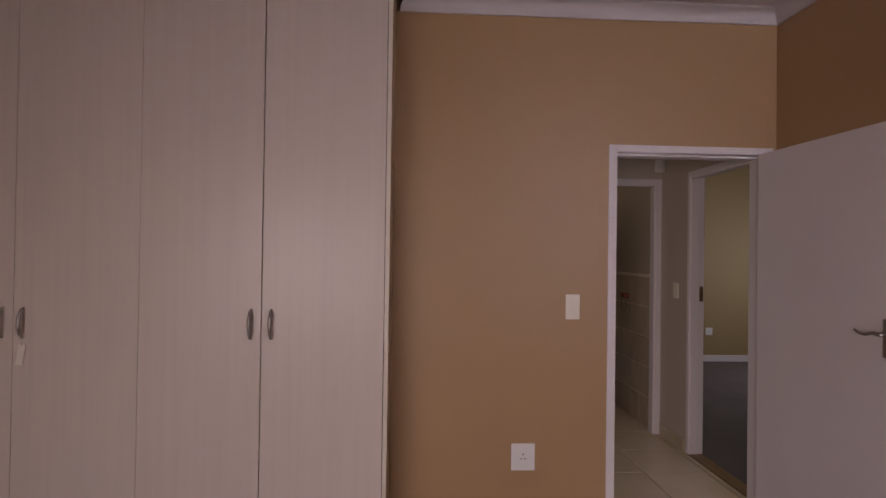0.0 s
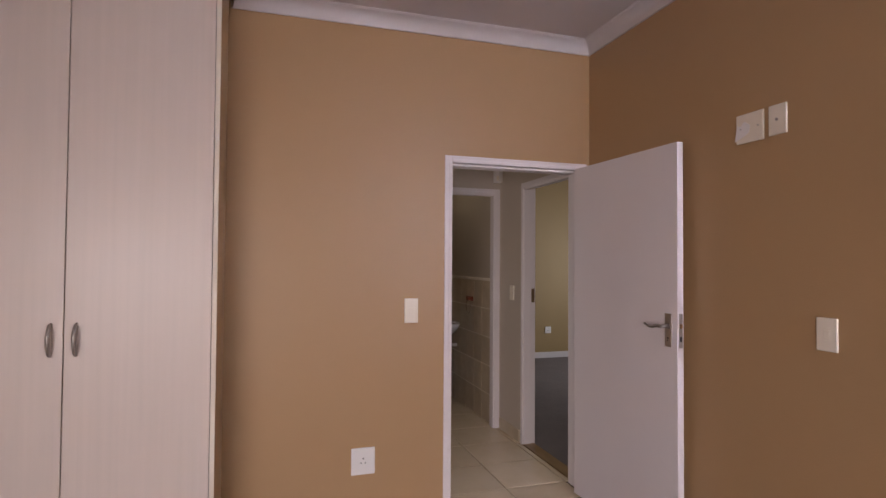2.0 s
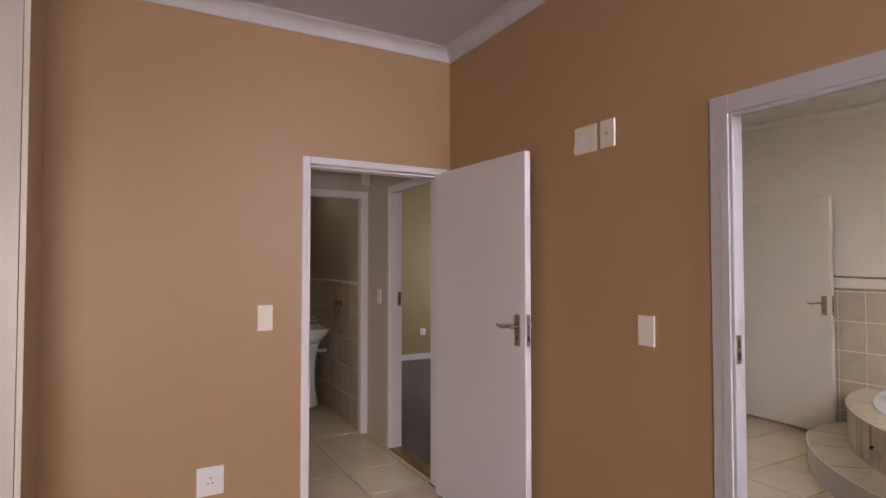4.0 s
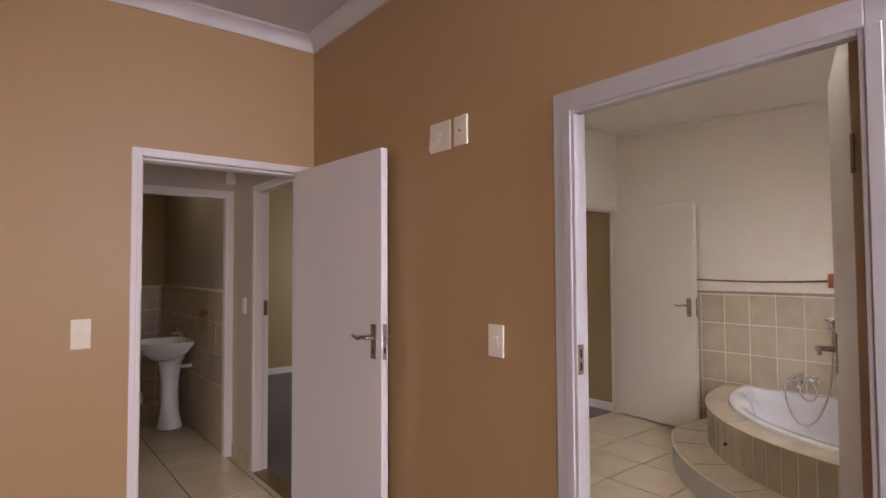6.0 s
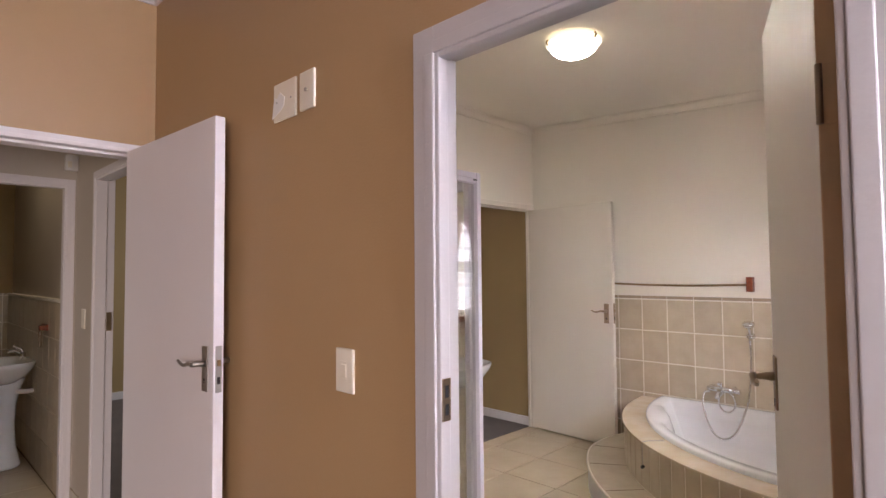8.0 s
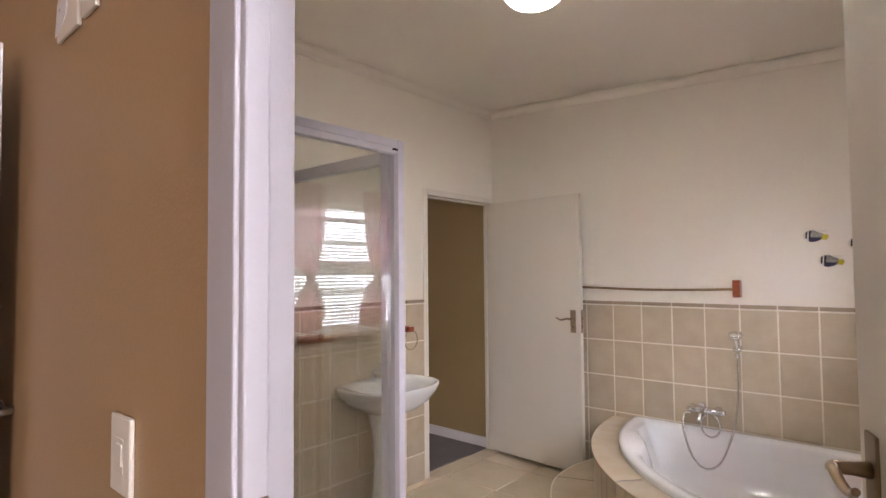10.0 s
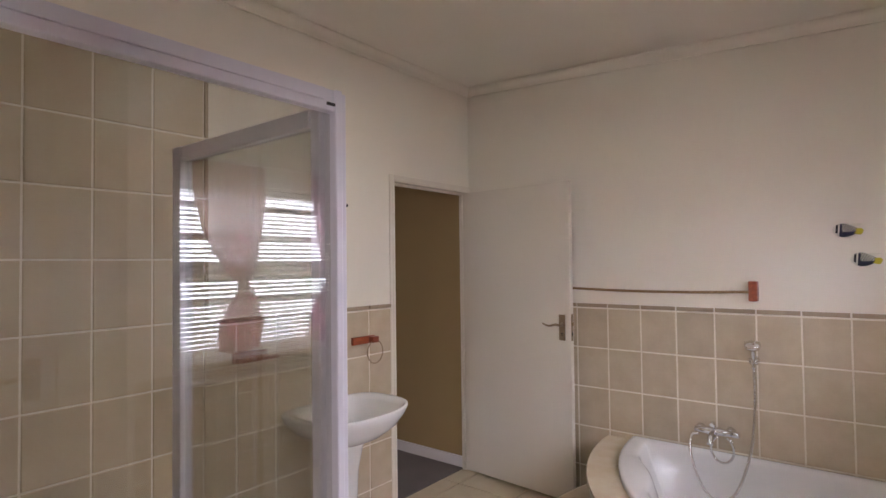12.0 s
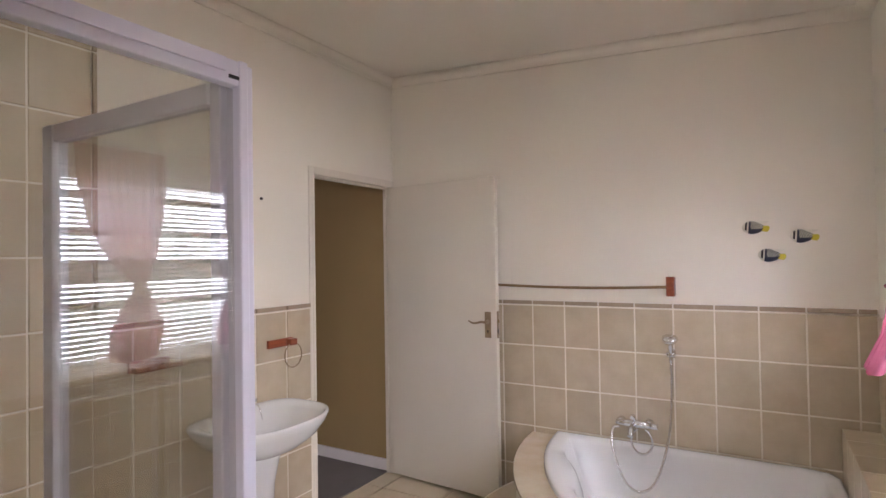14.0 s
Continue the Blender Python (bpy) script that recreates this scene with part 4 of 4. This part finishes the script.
# ---- bathroom window, blind and curtains ----
wn = thing("window_1", "wide white steel window behind a slatted blind", "window", kind="structure")
fx0, fx1, fz0, fz1 = WIN
for nm, a in (("window_frame", (fx0, fx1, 0.60, 0.64, fz1 - 0.04, fz1)), ("window_frame", (fx0, fx1, 0.60, 0.64, fz0, fz0 + 0.04)), ("window_frame", (fx0, fx0 + 0.04, 0.60, 0.64, fz0 + 0.04, fz1 - 0.04)), ("window_frame", (fx1 - 0.04, fx1, 0.60, 0.64, fz0 + 0.04, fz1 - 0.04))):
    part(nm, box(*a, bev=0.003), M_WHITE, wn)
for z, h in ((1.356, 0.011), (1.491, 0.038), (1.641, 0.011), (1.769, 0.011)):
    part("transom", box(fx0 + 0.04, fx1 - 0.04, 0.605, 0.635, z - h, z + h, bev=0.002), M_WHITE, wn)
pn = part("pane", box(fx0 + 0.04, fx1 - 0.04, 0.617, 0.621, fz0 + 0.04, fz1 - 0.04), M_GLASS, wn)
pn.visible_shadow = False
part("window_sill", box(fx0, fx1, 0.64, YS + 0.03, fz0 - 0.022, fz0 - 0.001, bev=0.004), M_TILE, wn, "beige tiled sill")
solid("backdrop_sky", box(2.5, 7.0, -0.62, -0.60, 0.92, 3.2), M_SKYCARD, "plain bright sky outside the window", "sky", "structure")
bl = thing("venetian_blind", "white venetian blind, slats half open", "blind")
BY, BZ0 = YS + 0.022, 1.045
part("blind_rail", box(fx0 - 0.01, fx1 + 0.01, YS + 0.006, YS + 0.036, fz1 - 0.012, fz1 + 0.014, bev=0.002), M_WHITE, bl)
sm = None
zz = fz1 - 0.026
while zz > BZ0 + 0.012:
    if sm is None:
        bm = bmesh.new()
        bx(bm, fx0 - 0.008 - 4.7, fx1 + 0.008 - 4.7, -0.0114, 0.0114, -0.0006, 0.0006)
        s = part("slat", bm, M_BLIND, bl)
        sm = s.data
    else:
        s = new("slat", sm)
        s.parent = bl
    s.matrix_world = pose(4.7, BY, zz, -27, 0, 0)
    zz -= 0.0186
part("blind_bottom_rail", box(fx0 - 0.008, fx1 + 0.008, BY - 0.010, BY + 0.010, BZ0 - 0.002, BZ0 + 0.008, bev=0.002), M_WHITE, bl)
for x in (4.12, 4.76, 5.40):
    part("ladder_cord", tubes(([(x, BY - 0.0115, BZ0), (x, BY - 0.0115, fz1 - 0.012)], 0.0008), ([(x, BY + 0.0125, BZ0), (x, BY + 0.0125, fz1 - 0.012)], 0.0008), n=5), M_WHITE, bl)


def curtain(x_top0, x_top1, x_tie, flip, bulge=0.0, drop=0.0):
    """A curtain swept to a tie and flaring below it into a tail."""
    t = thing("tied_curtain", "sheer pink curtain tied back at mid height", "curtain", group="tied curtains at the bathroom window")
    bm = bmesh.new()
    n = 44
    rows = []
    for z, k in ((1.93, 1.0), (1.80, 0.97), (1.66, 0.82), (1.56, 0.6), (1.49, 0.36), (1.445, 0.16), (1.42, 0.12)):
        c = x_tie + ((x_top0 + x_top1) / 2 - x_tie) * k
        h = (x_top1 - x_top0) / 2 * k
        rows.append([bm.verts.new((c + h * (2 * i / n - 1), YS + 0.072 + 0.016 * math.sin(i * 1.45) * (0.5 + 0.5 * k) + 0.02 * (1 - k), z)) for i in range(n + 1)])
    for z, h in ((1.40, 0.035), (1.33, 0.075), (1.27, 0.10), (1.155, 0.085)):
        rows.append([bm.verts.new((x_tie + 0.03 * flip * (1.42 - z) / 0.26 + h * (2 * i / n - 1), YS + 0.082 + bulge * ((1.42 - z) / 0.26) ** 3 + 0.018 * math.sin(i * 1.45), z - drop * (1.42 - z) / 0.15 + 0.02 * abs(2 * i / n - 1) * (z < 1.2))) for i in range(n + 1)])
    for a, b in zip(rows, rows[1:]):
        for i in range(n):
            bm.faces.new((a[i], a[i + 1], b[i + 1], b[i])).smooth = True
    cloth = part("cloth", bm, M_CURTAIN, t, "gathered sheer pink cloth")
    md = cloth.modifiers.new("thick", "SOLIDIFY")
    md.thickness = 0.0015
    part("tie", tubes(([(x_tie - 0.04, YS + 0.084, 1.412), (x_tie, YS + 0.108, 1.405), (x_tie + 0.04, YS + 0.084, 1.412)], 0.008), n=8), M_CURTAIN, t)


curtain(3.95, 4.27, 4.17, -1)
curtain(4.53, 4.86, 4.61, -1)
curtain(4.88, 5.20, 5.285, 1, 0.06, 0.03)
solid("curtain_rod", tubes(([(3.85, YS + 0.075, 1.94), (5.42, YS + 0.075, 1.94)], 0.009), n=10), M_WHITE, "slim white curtain rod above the window", "curtain rod")

# ---- tiles ----
TILE_CACHE = {}


def tile_mesh(w, h, t, material):
    key = (round(w, 4), round(h, 4), t, material.name)
    if key not in TILE_CACHE:
        bm = bmesh.new()
        c = 0.0022
        lo = [bm.verts.new((x, y, 0)) for x, y in ((0, 0), (w, 0), (w, h), (0, h))]
        mid = [bm.verts.new((x, y, t - c)) for x, y in ((0, 0), (w, 0), (w, h), (0, h))]
        hi = [bm.verts.new((x, y, t)) for x, y in ((c, c), (w - c, c), (w - c, h - c), (c, h - c))]
        bm.faces.new(hi)
        for i in range(4):
            j = (i + 1) % 4
            bm.faces.new((lo[i], lo[j], mid[j], mid[i]))
            bm.faces.new((mid[i], mid[j], hi[j], hi[i]))
        me = bpy.data.meshes.new("tile")
        bm.to_mesh(me)
        bm.free()
        me.materials.append(material)
        TILE_CACHE[key] = me
    return TILE_CACHE[key]


rng = random.Random(7)


def lay(parent, frame_m, u0, u1, v0, v1, pw, ph, ou, ov, material, joint=0.0078, t=0.007, skip=None, name="tile"):
    """Tiles in the plane frame_m (u, v, out), cut at the edges, on a grid through (ou, ov)."""
    i0, j0 = math.floor((u0 - ou) / pw), math.floor((v0 - ov) / ph)
    for i in range(i0, i0 + int((u1 - u0) / pw) + 3):
        for j in range(j0, j0 + int((v1 - v0) / ph) + 3):
            a, b = max(u0, ou + i * pw + joint / 2), min(u1, ou + (i + 1) * pw - joint / 2)
            c, d = max(v0, ov + j * ph + joint / 2), min(v1, ov + (j + 1) * ph - joint / 2)
            if b - a < 0.012 or d - c < 0.012 or (skip and skip((a + b) / 2, (c + d) / 2)):
                continue
            ob = new(name, tile_mesh(b - a, d - c, t, material))
            ob.parent = parent
            ob.matrix_parent_inverse = parent.matrix_world.inverted()
            ob.matrix_world = frame_m @ Matrix.Translation((a, c, 0)) @ pose(0, 0, 0, rng.uniform(-0.12, 0.12), rng.uniform(-0.12, 0.12), 0)


def plane(o, u, v):
    u, v = Vector(u), Vector(v)
    w_ = u.cross(v)
    return Matrix(((u.x, v.x, w_.x, o[0]), (u.y, v.y, w_.y, o[1]), (u.z, v.z, w_.z, o[2]), (0, 0, 0, 1)))


GT = 0.0046
# end wall above the bath: u runs along -y, v up, out towards -x
part("grout_bed", box(XD - GT, XD - 0.0002, YS + 0.0005, YC - 0.0005, 0.0, DADO + 0.004), M_GROUT, WALL_D)
lay(WALL_D, plane((XD - 0.001, 0, 0), (0, -1, 0), (0, 0, 1)), -(YC - 0.006), -(YS + 0.008), 0.0, DADO, TILE_W, TILE_H, -1.788, DADO - 5 * TILE_H, M_TILE)
lay(WALL_D, plane((XD - 0.001, 0, 0), (0, -1, 0), (0, 0, 1)), -(YC - 0.006), -(YS + 0.008), DADO + 0.004, DADO + 0.029, TILE_W, 0.03, -1.788, DADO + 0.002, M_BULL, t=0.013, name="edge_tile")
# wall with the basin and the shower: u runs along x, v up, out towards -y
part("grout_bed", box(XB2 + 0.0005, 4.170, YC - GT, YC - 0.0002, 0.0, 2.45), M_GROUT, WALL_C)
part("grout_bed", box(4.170, DC[0] - 0.0455, YC - GT, YC - 0.0002, 0.0, DADO + 0.024), M_GROUT, WALL_C)
TWC, THC = 0.213, 0.262
FC = plane((0, YC - 0.001, 0), (1, 0, 0), (0, 0, 1))
lay(WALL_C, FC, XB2 + 0.006, 4.160, 0.0, 2.45, 0.2225, 0.272, 4.160, 1.000, M_TILE)
lay(WALL_C, FC, 4.160, DC[0] - 0.048, 0.0, 1.242, TWC, THC, 5.169, 0.980, M_TILE)
lay(WALL_C, FC, 4.172, DC[0] - 0.048, 1.246, 1.271, TWC, 0.03, 5.169, 1.244, M_BULL, t=0.013, name="edge_tile")
lay(WALL_C, FC, 4.160, 4.178, 1.272, 2.45, 0.03, 0.272, 4.155, 1.000, M_BULL, t=0.012, name="edge_tile")
# window wall
part("grout_bed", box(3.7505, XD - GT, YS + 0.0002, YS + GT, 0.0, fz0 - 0.03), M_GROUT, WALL_S)
lay(WALL_S, plane((0, YS + 0.001, 0), (-1, 0, 0), (0, 0, 1)), -(XD - 0.009), -5.62, 0.69, DADO, TILE_W, TILE_H, -6.19, DADO - 5 * TILE_H, M_TILE)
lay(WALL_S, plane((0, YS + 0.001, 0), (-1, 0, 0), (0, 0, 1)), -5.62, -3.76, 0.0, fz0 - 0.03, TILE_W, TILE_H, -6.19, DADO - 5 * TILE_H, M_TILE)
# bathroom floor
lay(FLOOR_BATH, plane((0, 0, -0.007), (1, 0, 0), (0, 1, 0)), XB + 0.002, XD - 0.004, 0.43, YC + 0.07, 0.432, 0.432, 5.078, 2.508, M_FTILE, joint=0.008, t=0.008, skip=lambda x, y: math.hypot(CX - x, y - CY) < 1.2, name="floor_tile")
lay(FLOOR_HALL, plane((0, 0, -0.007), (1, 0, 0), (0, 1, 0)), 0.8, XH - 0.001, YA - 0.095, 7.07, 0.42, 0.42, 2.310, 3.862, M_FTILE, joint=0.008, t=0.008, skip=lambda x, y: y < YA + 0.12 and not DA[0] - 0.45 < x < DA[1], name="floor_tile")
# cloakroom walls
part("grout_bed", box(2.7455, XH - 0.0002, YE + 0.105, 7.075, 0.0, 1.29), M_GROUT, WALL_B)
FK = plane((2.745, 0, 0), (0, -1, 0), (0, 0, 1))
lay(WALL_B, FK, -7.07, -(YE + 0.11), 0.0, 1.27, 0.205, 0.255, -5.6, 1.27 - 5 * 0.255, M_TILE)
lay(WALL_B, FK, -7.07, -(YE + 0.11), 1.273, 1.292, 0.205, 0.03, -5.6, 1.27, M_GROUT, t=0.012, name="edge_tile")
part("grout_bed", box(0.805, 2.745, 7.077, 7.0798, 0.0, 1.29), M_GROUT, CLOAK_N)
lay(CLOAK_N, plane((0, 7.079, 0), (1, 0, 0), (0, 0, 1)), 0.81, 2.74, 0.0, 1.29, 0.205, 0.255, 2.7, 1.27 - 5 * 0.255, M_TILE)
# upright tiles round the bath surround, standing on the step
for i in range(22):
    a = radians(2 + 3.95 * i)
    c, s = math.cos(a), math.sin(a)
    ob = new("tile", tile_mesh(0.100, DECK - 0.012 - 0.172, 0.007, M_TILE))
    ob.parent = tub
    x, y = CX - 1.534 * c, CY + 1.534 * s
    ob.matrix_world = plane((x, y, 0.172), (-s, -c, 0), (0, 0, 1)) @ Matrix.Translation((-0.05, 0, 0))
